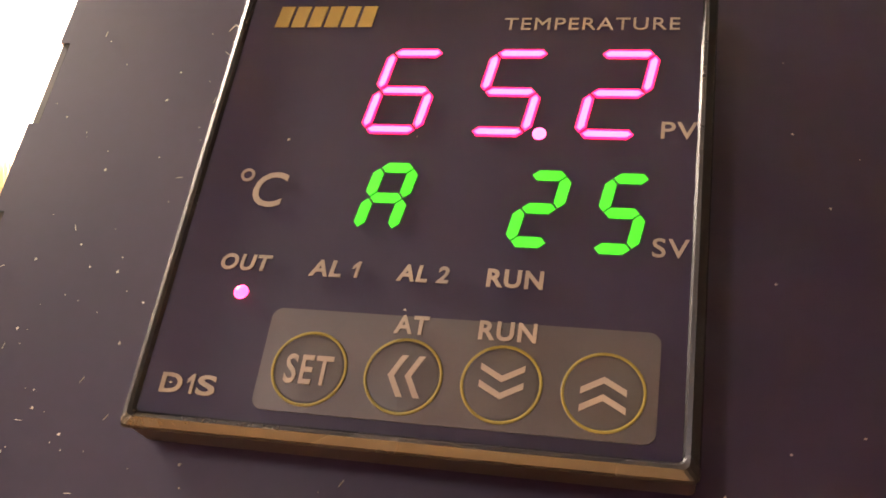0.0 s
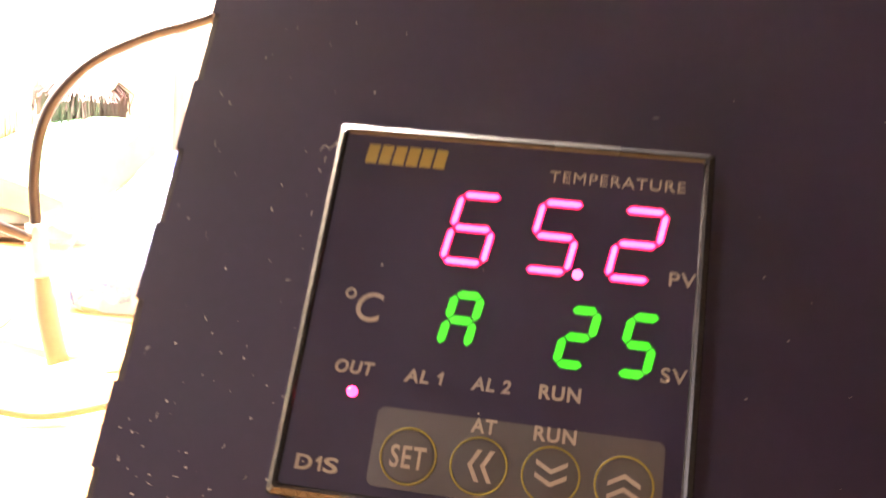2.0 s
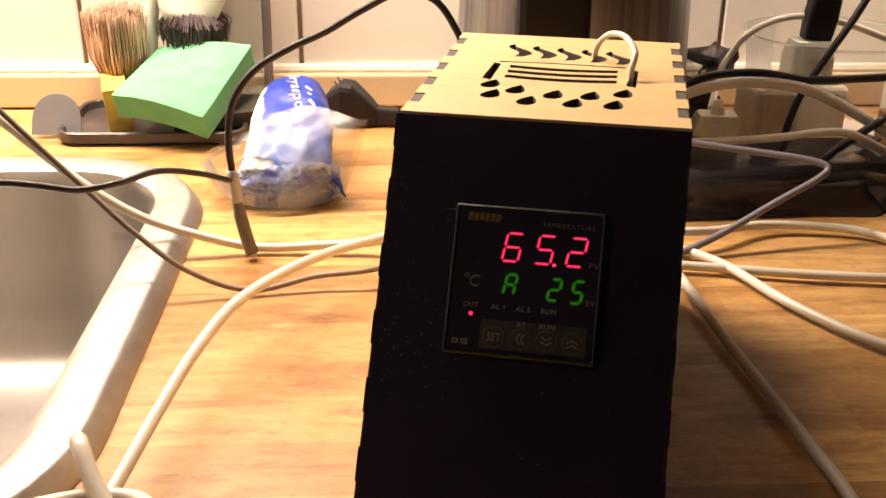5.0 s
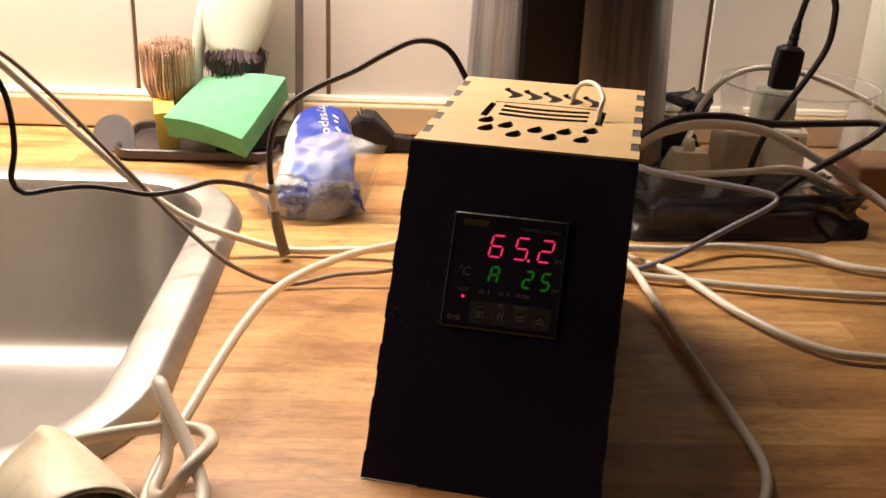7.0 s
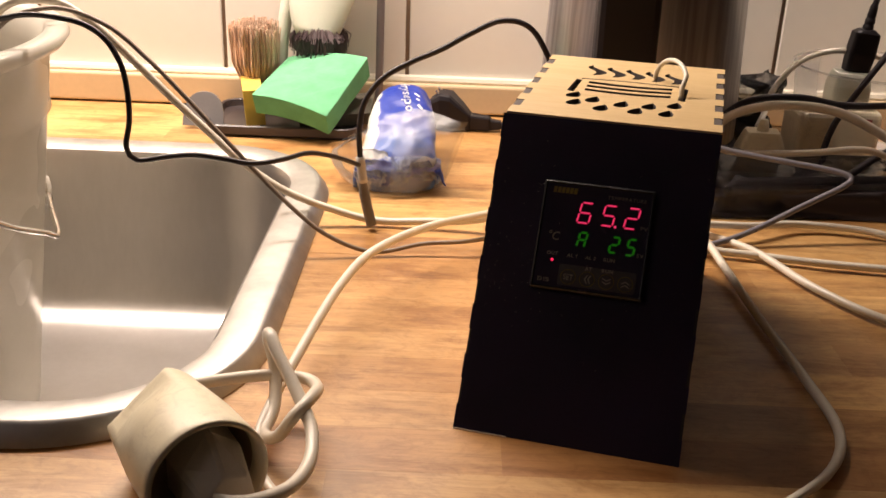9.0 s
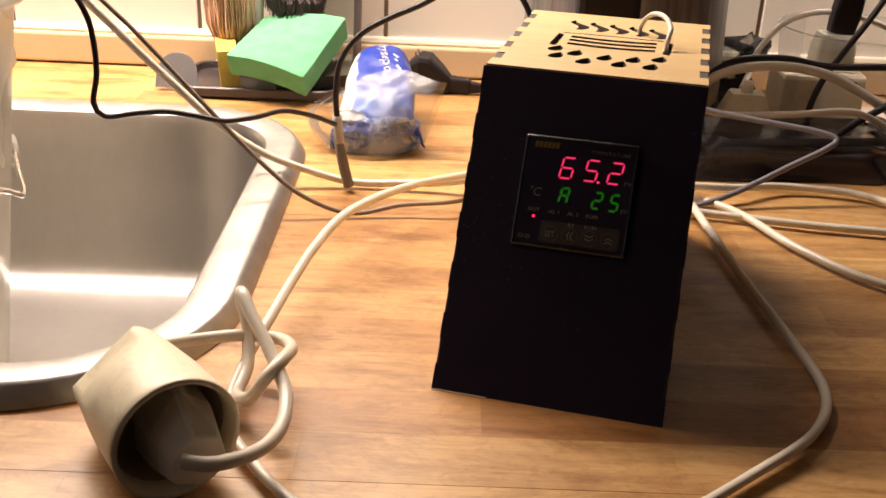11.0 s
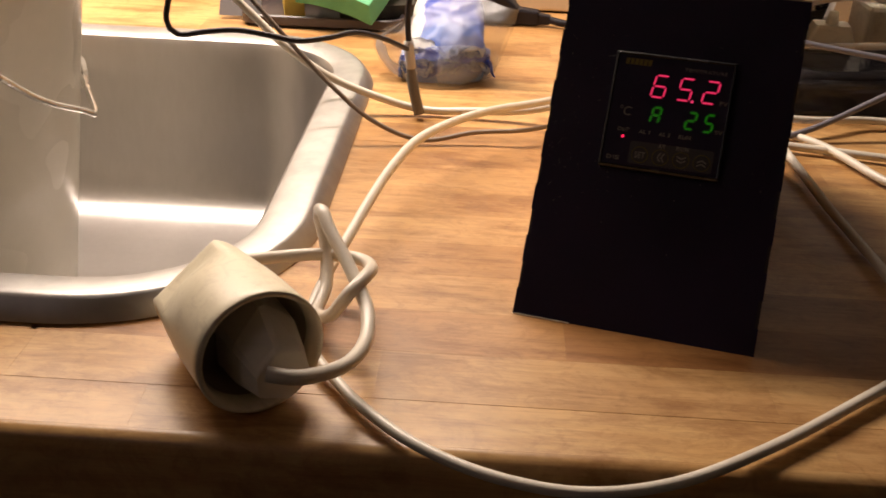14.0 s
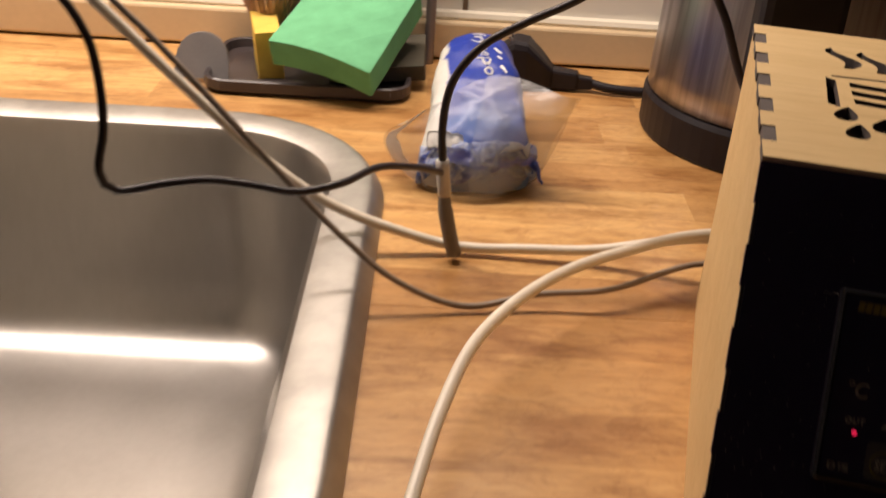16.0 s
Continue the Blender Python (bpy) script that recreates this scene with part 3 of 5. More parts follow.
def controller():
    top = thing("temperature_controller", "black digital temperature controller with lit red and green figures", "controller", PANEL)
    F = 4.85   # height of the printed face over the plate, mm
    # bevelled rim
    bm = bmesh.new()
    rings = []
    for inset, z, r in ((0, 4.4, 0.6), (0.15, 4.75, 0.6), (0.80, 5.3, 0.6), (1.15, 5.2, 0.5), (1.4, 4.88, 0.4)):
        rings.append([(x / 1000, y / 1000, z / 1000) for x, y in rrect(24, -24, 24 - inset, 24 - inset, r, 3)])
    part("bezel", loft(rings), BEZEL, top, "smoky clear plastic rim with worn edges")
    skirt = [[(x / 1000, y / 1000, z / 1000) for x, y in rrect(24, -24, 24 - inset, 24 - inset, 0.5, 3)] for inset, z in ((0.25, 0.05), (0.25, 4.2), (0.0, 4.4))]
    part("case", loft(skirt), SKIRT, top, "dull black case edge behind the clear rim")
    part("face", block((0.0013, -0.0467, 0.0002), (0.0467, -0.0013, F / 1000)), OVERLAY, top, "black printed front film")
    # key area with rounded corners
    pad = [(x / 1000, y / 1000) for x, y in rrect(28.1, -40.9, 16.5, 4.6, 1.0, 5)]
    part("keypad", plate(pad, [], 0.0002, mm(0, 0, F + 0.12)), PAD, top, "dark grey key area")
    z = F + 0.10
    # brand mark: six leaning bars
    for k in range(6):
        x0 = 4.2 + 1.78 * k
        bar = [(x0, -5.35), (x0 + 1.45, -5.35), (x0 + 1.75, -2.75), (x0 + 0.30, -2.75)]
        part("brand_bar", plate([(p / 1000, q / 1000) for p, q in bar], [], 0.0001, Matrix.Translation((0, 0, z / 1000))), YELLOW_INK, top)
    for words, x, y, cap, width, heavy, lean in (("TEMPERATURE", 28.0, 5.75, 1.5, 16.6, 0.0, 0.0), ("PV", 43.5, 17.8, 1.8, 3.1, 0.00002, 0.0), ("SV", 43.4, 29.5, 1.8, 3.0, 0.00002, 0.0),
                                             ("OUT", 5.5, 32.85, 1.55, 4.8, 0.00006, 0.12), ("AL", 14.0, 33.0, 1.55, 2.95, 0.00006, 0.12), ("AL 2", 22.0, 33.0, 1.55, 4.6, 0.00006, 0.12),
                                             ("RUN", 29.9, 33.05, 1.65, 4.8, 0.00007, 0.0), ("D", 3.0, 44.7, 1.75, 2.0, 0.00006, 0.0), ("S", 6.35, 44.7, 1.75, 1.75, 0.00006, 0.0), ("C", 6.7, 26.3, 3.8, 3.2, 0.00003, 0.1)):
        part("lettering", text_mesh(words, cap * 1.38 / 1000, mm(x, y, z), heavy, lean, width / 1000), INK, top)
    for x, y, cap, lean in ((17.75, 33.0, 1.55, 0.12), (5.35, 44.7, 1.75, 0.0)):
        one = [(0.42, 0.0), (0.72, 0.0), (0.72, 1.0), (0.50, 1.0), (0.08, 0.72), (0.08, 0.52), (0.42, 0.66)]
        part("lettering", plate([((x + p + lean * q * cap) / 1000, (-y + q * cap) / 1000) for p, q in one], [], 0.0001, Matrix.Translation((0, 0, z / 1000 + 0.00004))), INK, top)
    part("degree_ring", revolve([(0.00042, z / 1000 - 0.0001), (0.00042, z / 1000), (0.0007, z / 1000), (0.0007, z / 1000 - 0.0001)], 24, mm(5.75, 23.0)), INK, top)
    for words, x, y, width in (("AT", 22.7, 37.9, 2.9), ("RUN", 29.9, 37.9, 4.8)):
        part("lettering", text_mesh(words, 1.65 * 1.38 / 1000, mm(x, y, z + 0.16), 0.00006, 0, width / 1000), INK, top)
    # four round buttons
    for k, cx in enumerate((16.0, 24.15, 32.3, 40.4)):
        b = part("button", revolve([(0, 0.00006), (0.0028, 0.00005), (0.00335, 0.00002), (0.0034, -0.0001)], 40, mm(cx, 41.65, F + 0.14)), BUTTON, top, smooth=True)
        part("button_ring", revolve([(0.00308, 0.0), (0.00308, 0.00005), (0.00320, 0.00007), (0.00332, 0.00005), (0.00332, 0.0)], 48, mm(cx, 41.65, F + 0.19), close=True), RING_INK, b, "yellow printed ring")
        if k == 0:
            part("lettering", text_mesh("SET", 2.6 * 1.38 / 1000, mm(cx - 2.05, 43.0, F + 0.27), 0.00006, 0, 0.0041), INK, b)
        else:
            bm = bmesh.new()
            turn = (90, 180, 0)[k - 1]
            for dy in (-0.90, 0.55):
                pts = [(-1.80, -0.68), (0, 0.30), (1.80, -0.68), (1.80, -0.14), (0, 0.84), (-1.80, -0.14)]
                v = [bm.verts.new((mm(cx, 41.65, F + 0.28) @ pose(0, 0, 0, 0, 0, turn) @ Vector((a / 1000, (c + dy - 0.1) / 1000, 0)))) for a, c in pts]
                bm.faces.new((v[0], v[1], v[4], v[5]))
                bm.faces.new((v[1], v[2], v[3], v[4]))
            made = bmesh.ops.extrude_face_region(bm, geom=bm.faces[:])
            bmesh.ops.translate(bm, vec=(0, 0, -0.00008), verts=[q for q in made["geom"] if isinstance(q, bmesh.types.BMVert)])
            part("arrow", bm, INK, b)
    # lit figures
    for ch, x in (("6", 15.6), ("5", 25.8), ("2", 35.7)):
        seven("red_digit", ch, x, 18.0, 6.0, 9.9, 0.15, 1.0, z, RED, top, "lit red seven-segment figure")
    part("decimal_point", revolve([(0, z / 1000), (0.00062, z / 1000), (0.00062, z / 1000 - 0.0001)], 20, mm(32.75, 17.6)), RED_CORE, top, "lit red decimal point")
    for ch, x, y, w, h in (("A", 16.9, 28.6, 4.2, 7.4), ("2", 30.8, 29.2, 4.2, 7.7), ("5", 37.9, 29.45, 4.2, 7.9)):
        seven("green_digit", ch, x, y, w, h, 0.17, 1.0, z, GREEN, top, "lit green seven-segment figure")
    part("indicator_lamp", revolve([(0, z / 1000 + 0.0003), (0.0005, z / 1000 + 0.0002), (0.00068, z / 1000 - 0.0001)], 16, mm(8.1, 35.0)), LED, top, "small lit red lamp", smooth=True)
    return top


controller()

# lint and dust on the front plate
bm = bmesh.new()
rnd = random.Random(5)
for k in range(200):
    a, s = rnd.uniform(0.002, 0.094) if k % 2 else rnd.uniform(0.002, 0.030), rnd.gauss(0.09, 0.03) if k % 3 else rnd.gauss(0.068, 0.010)
    if not 0.004 < s < 0.138:
        continue
    onface = 0.0245 < a < 0.0705 and 0.066 < s < 0.1122
    if onface and rnd.random() < 0.7 or (not onface and (0.0225 < a < 0.0727 and 0.0640 < s < 0.1144)):
        continue
    h = 0.00499 if onface else 0.00006
    ln, tn = rnd.choice((0.00005, 0.00006, 0.00008, 0.00012, 0.00016, 0.0004)), rnd.uniform(0, 6.28)
    wd = 0.00005 if ln > 0.0002 else ln
    u, v = Vector((math.cos(tn), math.sin(tn), 0)) * ln, Vector((-math.sin(tn), math.cos(tn), 0)) * wd
    c = Vector((a, s, h))
    lo = [bm.verts.new(SLOPE @ p) for p in (c - u - v, c + u - v * 0.4, c + u * 0.8 + v, c - u * 0.6 + v)]
    t = bm.verts.new(SLOPE @ (c + Vector((0, 0, 0.00006))))
    for i in range(4):
        bm.faces.new((lo[i], lo[(i + 1) % 4], t))
bm.transform(BOX)
tagged(part("dust", bm, LINT), "pale lint and dust specks on black acrylic", "dust", kind="stuff")


hair = tube([(PX - 0.0036, PZ - 0.0020, 0.0001), (PX - 0.0028, PZ - 0.0014, 0.0005), (PX - 0.0020, PZ - 0.0021, 0.0009), (PX - 0.0010, PZ - 0.0015, 0.0018), (PX - 0.0004, PZ - 0.0019, 0.0030)], 0.00005, 5)
hair.transform(BOX @ SLOPE)
tagged(part("lint_thread", hair, LINT), "curly pale thread caught beside the controller", "lint")

# ---- bucket in the sink ----
def bucket():
    cx, cy, base = -0.353, 0.160, -0.1222
    top = thing("bucket", "tall white plastic bucket standing in the steel sink", "bucket", pose(cx, cy, base))
    p = [(0, 0.0), (0.078, 0.0), (0.086, 0.003), (0.090, 0.012), (0.103, 0.110), (0.1155, 0.200), (0.1180, 0.203), (0.1175, 0.210), (0.121, 0.238), (0.130, 0.242), (0.133, 0.246),
         (0.131, 0.250), (0.120, 0.249), (0.114, 0.232), (0.099, 0.108), (0.086, 0.014), (0, 0.006)]
    part("body", revolve(p, 72), BUCKET, top, smooth=True)
    part("ear", revolve([(0, 0.0), (0.010, 0.0), (0.011, 0.003), (0.008, 0.006), (0, 0.007)], 20, pose(0.0895, 0.0580, 0.143, 0, 90, 33)), BUCKET, top)
    part("ear", revolve([(0, 0.0), (0.010, 0.0), (0.011, 0.003), (0.008, 0.006), (0, 0.007)], 20, pose(-0.0895, 0.0580, 0.143, 0, -90, -33)), BUCKET, top)
    h = [(0.0925, 0.0600, 0.1430), (0.0990, 0.0470, 0.1440), (0.1170, 0.0080, 0.1485), (0.1365, -0.0335, 0.1518), (0.1340, -0.042, 0.1560), (0.122, -0.064, 0.1690), (0.104, -0.088, 0.1940), (0.080, -0.110, 0.2150), (0.045, -0.130, 0.2280), (0.0, -0.138, 0.2330),
         (-0.045, -0.130, 0.2280), (-0.080, -0.110, 0.2150), (-0.122, -0.064, 0.1690), (-0.1365, -0.0335, 0.1518), (-0.117, 0.008, 0.1485), (-0.0925, 0.0600, 0.1430)]
    part("bail_handle", tube(h, 0.0016), WIRE, top, "bent steel wire bail handle", smooth=True)


bucket()


# ---- extension socket with its plug ----
def socket():
    a, b = Vector((-0.0870, -0.0755, 0.0234)), Vector((-0.1150, -0.0370, 0.0225))
    d = (a - b).normalized()
    m = Matrix.Translation(b) @ d.to_track_quat("Z", "Y").to_matrix().to_4x4()
    top = thing("extension_socket", "cream plastic extension-cord socket lying on the counter", "socket", m)
    ln = (a - b).length
    rings = []
    # round at the mouth, pressed to a blunt flat ridge at the cord end
    for r, z, sq in ((0.004, -0.0075, 1.0), (0.0182, -0.0073, 1.0), (0.0192, -0.0064, 1.0), (0.0196, -0.0040, 1.0), (0.0199, 0.0010, 0.94), (0.0202, 0.0030, 0.80), (0.0206, 0.006, 0.66), (0.0212, 0.012, 0.40), (0.0220, 0.019, 0.14),
                     (0.0225, 0.026, 0.0), (0.0230, ln - 0.004, 0), (0.0232, ln - 0.0005, 0), (0.0226, ln + 0.0006, 0), (0.0210, ln, 0), (0.0205, ln - 0.010, 0), (0.0200, ln - 0.026, 0), (0.004, ln - 0.0265, 0)):
        ring = []
        for k in range(64):
            an = 2 * math.pi * k / 64
            off = (an - radians(127) + math.pi / 2) % math.pi - math.pi / 2
            flat = min(1.0, 0.60 / max(math.cos(off), 0.3))
            rr = r * (1 - sq + sq * flat)
            ring.append((rr * math.cos(an), rr * math.sin(an), z))
        rings.append(ring)
    part("shell", loft(rings, None, True), CREAM, top, smooth=True)
    part("well", revolve([(0.0203, ln - 0.008), (0.0196, ln - 0.0245), (0, ln - 0.0245)], 40), DARK_SOCKET, top, "dark brown well of the socket", smooth=True)
    # angular plug pressed into the well
    deep = [(0.0040, 0.0165), (0.0165, 0.0060), (0.0172, -0.0080), (0.0060, -0.0178), (-0.0080, -0.0150), (-0.0078, 0.0010)]
    proud = [(0.0030, 0.0040), (0.0125, 0.0010), (0.0145, -0.0090), (0.0060, -0.0163), (-0.0050, -0.0125), (-0.0055, -0.0035)]
    rings = []
    for q, z in ((0.0, ln - 0.022), (0.15, ln - 0.008), (0.88, ln + 0.0050), (1.0, ln + 0.0066), (1.08, ln + 0.0070)):
        ring = []
        for i in range(6):
            # each corner blunted by two points
            for other in (i - 1, (i + 1) % 6):
                a, b = [Vector(deep[n]).lerp(Vector(proud[n]), q) for n in (i, other)]
                c = a.lerp(b, 0.10)
                ring.append((c.x, c.y, z))
        rings.append(ring)
    plug = loft(rings, None, True)
    part("inserted_plug", plug, plain("pale_plug_plastic", (0.86, 0.80, 0.68), 0.4, vary=0.05), top, "pale angular plug pushed into the well")


socket()

# ---- cords ----
W = 0.0024
cord("white_cable", [(0.085, 0.214, 0.022), (0.050, 0.221, 0.020), (0.010, 0.228, 0.008), (-0.022, 0.230, 0.005), (-0.054, 0.231, 0.004), (-0.085, 0.230, 0.012), (-0.112, 0.229, 0.023),
                    (-0.137, 0.229, 0.040), (-0.159, 0.230, 0.060), (-0.180, 0.229, 0.081), (-0.199, 0.228, 0.101), (-0.222, 0.224, 0.125), (-0.245, 0.220, 0.138), (-0.275, 0.213, 0.128), (-0.300, 0.205, 0.060)],
     W, WHITE_PVC, "white round cord from the box back over the bucket rim")
cord("sensor_wire", [(0.085, 0.210, 0.014), (0.050, 0.214, 0.011), (0.010, 0.192, 0.009), (-0.021, 0.188, 0.007), (-0.051, 0.182, 0.003), (-0.079, 0.182, 0.013), (-0.102, 0.186, 0.030), (-0.124, 0.192, 0.050),
                   (-0.144, 0.196, 0.070), (-0.163, 0.200, 0.089), (-0.183, 0.204, 0.108), (-0.208, 0.206, 0.128), (-0.240, 0.206, 0.136), (-0.272, 0.202, 0.120), (-0.292, 0.200, 0.060)],
     0.0014, BROWN_PVC, "thin brown sensor wire from box to bucket")
cord("mains_cable", [(0.085, 0.212, 0.028), (0.048, 0.213, 0.026), (0.012, 0.199, 0.0225), (-0.013, 0.177, 0.0245), (-0.034, 0.150, 0.026), (-0.050, 0.121, 0.026), (-0.060, 0.090, 0.023), (-0.067, 0.059, 0.019),
                         (-0.072, 0.030, 0.016), (-0.077, 0.004, 0.012), (-0.080, -0.022, 0.008), (-0.076, -0.044, 0.006), (-0.064, -0.062, 0.0045), (-0.051, -0.078, 0.004), (-0.032, -0.095, 0.004),
                         (-0.008, -0.1075, 0.004), (0.020, -0.112, 0.0036), (0.050, -0.105, 0.004), (0.083, -0.085, 0.004), (0.118, -0.058, 0.004), (0.152, -0.028, 0.004), (0.167, 0.004, 0.004),
                         (0.166, 0.050, 0.004), (0.161, 0.115, 0.004), (0.157, 0.170, 0.006), (0.149, 0.205, 0.012), (0.125, 0.214, 0.020), (0.100, 0.206, 0.024)],
     W, WHITE_PVC, "white mains cord sweeping along the counter's front edge", flat=0.85)
cord("knotted_cable", [(-0.083, -0.088, 0.024), (-0.072, -0.086, 0.022), (-0.060, -0.072, 0.018), (-0.055, -0.054, 0.016), (-0.056, -0.036, 0.018), (-0.061, -0.024, 0.022), (-0.068, -0.012, 0.028),
                   (-0.075, -0.002, 0.034), (-0.0795, 0.0064, 0.0385), (-0.0815, 0.0115, 0.0345), (-0.0785, 0.0085, 0.022), (-0.0765, -0.006, 0.011), (-0.078, -0.022, 0.008), (-0.071, -0.030, 0.012), (-0.064, -0.030, 0.022),
                   (-0.0585, -0.018, 0.024), (-0.0585, -0.004, 0.020), (-0.065, 0.006, 0.018), (-0.080, 0.006, 0.019), (-0.096, 0.000, 0.020), (-0.111, -0.010, 0.022), (-0.122, -0.022, 0.023)],
     0.0027, WHITE_PVC, "white plug cord tied in a loose knot beside the socket")
cord("sensor_wire", [(-0.290, 0.150, 0.060), (-0.262, 0.148, 0.126), (-0.235, 0.146, 0.142), (-0.205, 0.144, 0.142), (-0.188, 0.142, 0.135), (-0.179, 0.141, 0.121), (-0.176, 0.139, 0.106), (-0.175, 0.135, 0.092), (-0.1765, 0.131, 0.079),
                           (-0.172, 0.133, 0.0715), (-0.158, 0.139, 0.072), (-0.144, 0.144, 0.072), (-0.129, 0.148, 0.069), (-0.115, 0.151, 0.066), (-0.100, 0.160, 0.066), (-0.088, 0.180, 0.064), (-0.075, 0.202, 0.055), (-0.0635, 0.222, 0.044)],
     0.0015, CORD_BLACK, "black sensor wire hanging between bucket and probe")
cord("probe_cable", [(-0.0625, 0.227, 0.040), (-0.0640, 0.229, 0.062), (-0.0610, 0.232, 0.081), (-0.050, 0.235, 0.096), (-0.033, 0.238, 0.106), (-0.015, 0.245, 0.113), (0.003, 0.248, 0.123), (0.021, 0.249, 0.131),
                          (0.038, 0.248, 0.128), (0.050, 0.245, 0.112), (0.060, 0.238, 0.088), (0.075, 0.222, 0.060), (0.082, 0.200, 0.050)],
     0.0018, CORD_BLACK, "black rubber cord arching up behind the box")
bm = tube([(-0.0632, 0.2275, 0.047), (-0.0615, 0.2270, 0.030), (-0.0590, 0.2255, 0.017), (-0.0555, 0.2240, 0.0035)], lambda u: 0.0024 + 0.0010 * min(1, max(0, (u - 0.35) * 6)), n=14)
sleeve = part("probe_sleeve", bm, SLEEVE, smooth=True)
part("collar", tube([(-0.0633, 0.2275, 0.0475), (-0.0624, 0.2273, 0.040), (-0.0613, 0.2269, 0.031)], 0.0030, 14), plain("clear_sleeve_plastic", (0.50, 0.47, 0.44), 0.2, vary=0.2, scale=200, spec=0.8), sleeve, "pale clear sleeve end", smooth=True)
tagged(sleeve, "grey sleeve of a sensor probe standing on the counter", "sensor probe")

cord("white_cable", [(0.120, 0.214, 0.020), (0.155, 0.226, 0.006), (0.182, 0.202, 0.005), (0.203, 0.155, 0.004), (0.231, 0.115, 0.004), (0.268, 0.103, 0.004), (0.40, 0.09, 0.004)], W, WHITE_PVC, "white cord running off along the counter")
cord("white_cable", [(0.120, 0.210, 0.012), (0.151, 0.204, 0.005), (0.181, 0.198, 0.004), (0.230, 0.188, 0.004), (0.300, 0.181, 0.004), (0.335, 0.190, 0.004), (0.330, 0.212, 0.004), (0.296, 0.224, 0.004), (0.267, 0.244, 0.005),
                    (0.224, 0.249, 0.006), (0.186, 0.232, 0.010), (0.150, 0.222, 0.014), (0.120, 0.216, 0.016)], W, WHITE_PVC, "white cord folded in a long loop on the counter")
cord("grey_cable", [(0.140, 0.206, 0.004), (0.160, 0.212, 0.005), (0.186, 0.224, 0.010), (0.222, 0.238, 0.024), (0.246, 0.246, 0.034), (0.252, 0.250, 0.039), (0.240, 0.255, 0.042), (0.215, 0.262, 0.044), (0.182, 0.270, 0.047), (0.150, 0.280, 0.052)],
     0.0019, GREY_PVC, "thin grey cord bent sharply over dark packaging")
cord("white_cable", [(0.140, 0.300, 0.020), (0.165, 0.318, 0.038), (0.182, 0.328, 0.050), (0.200, 0.330, 0.060), (0.230, 0.330, 0.065), (0.267, 0.330, 0.061), (0.303, 0.325, 0.045), (0.340, 0.315, 0.024), (0.37, 0.30, 0.008), (0.42, 0.28, 0.004)],
     0.0034, WHITE_PVC, "thick white cord arching over the plugs")
cord("black_cable", [(0.145, 0.300, 0.022), (0.168, 0.325, 0.040), (0.186, 0.338, 0.052), (0.208, 0.342, 0.065), (0.241, 0.342, 0.068), (0.272, 0.340, 0.064), (0.311, 0.340, 0.065), (0.345, 0.338, 0.067), (0.352, 0.332, 0.066),
                    (0.340, 0.326, 0.058), (0.318, 0.320, 0.047), (0.289, 0.312, 0.032), (0.262, 0.300, 0.018), (0.240, 0.300, 0.010)], 0.0026, CORD_BLACK, "black cord doubled back over the plugs")
cord("black_cable", [(0.322, 0.385, 0.30), (0.321, 0.384, 0.165), (0.324, 0.382, 0.138), (0.323, 0.381, 0.115), (0.314, 0.378, 0.096), (0.295, 0.372, 0.068), (0.279, 0.366, 0.042), (0.272, 0.360, 0.016), (0.275, 0.350, 0.004)], 0.0024, CORD_BLACK, "black cord hanging from above onto the counter")
cord("white_cable", [(0.216, 0.345, 0.044), (0.240, 0.410, 0.040), (0.247, 0.420, 0.055), (0.263, 0.422, 0.076), (0.288, 0.424, 0.086), (0.315, 0.424, 0.085), (0.342, 0.424, 0.078), (0.378, 0.422, 0.064), (0.41, 0.42, 0.045), (0.45, 0.40, 0.010)],
     0.0024, WHITE_PVC, "white cord arching up from its plug")
cord("white_cable", [(0.140, 0.290, 0.050), (0.172, 0.300, 0.042), (0.194, 0.302, 0.037), (0.241, 0.302, 0.039), (0.280, 0.304, 0.042), (0.310, 0.310, 0.030), (0.345, 0.320, 0.010)], W, WHITE_PVC, "white cord lying over dark packaging")


# ---- kettle behind the box ----
def kettle():
    top = thing("kettle", "tall brushed steel jug kettle with black base and handle", "kettle", pose(0.136, 0.402, 0))
    part("base_ring", revolve([(0, 0.0), (0.0775, 0.0), (0.0785, 0.002), (0.0785, 0.022), (0.077, 0.025), (0, 0.025)], 64), BLACK_PVC, top, "black plastic base", smooth=False)
    part("jug", revolve([(0.074, 0.025), (0.0768, 0.0262), (0.0765, 0.040), (0.0720, 0.150), (0.0680, 0.215), (0.066, 0.222), (0.060, 0.226), (0, 0.228)], 64), KETTLE, top, smooth=True)
    part("lid", revolve([(0.058, 0.226), (0.055, 0.236), (0.020, 0.242), (0, 0.243)], 40), BLACK_PVC, top, smooth=True)
    h = block((-0.0215, -0.0105, 0.050), (0.0215, 0.010, 0.225), 0.005, 2)
    h.transform(pose(-0.026, -0.0800, 0, -2.0, 0, 0))
    part("handle", h, BLACK_PVC, top, "broad black plastic handle")


kettle()


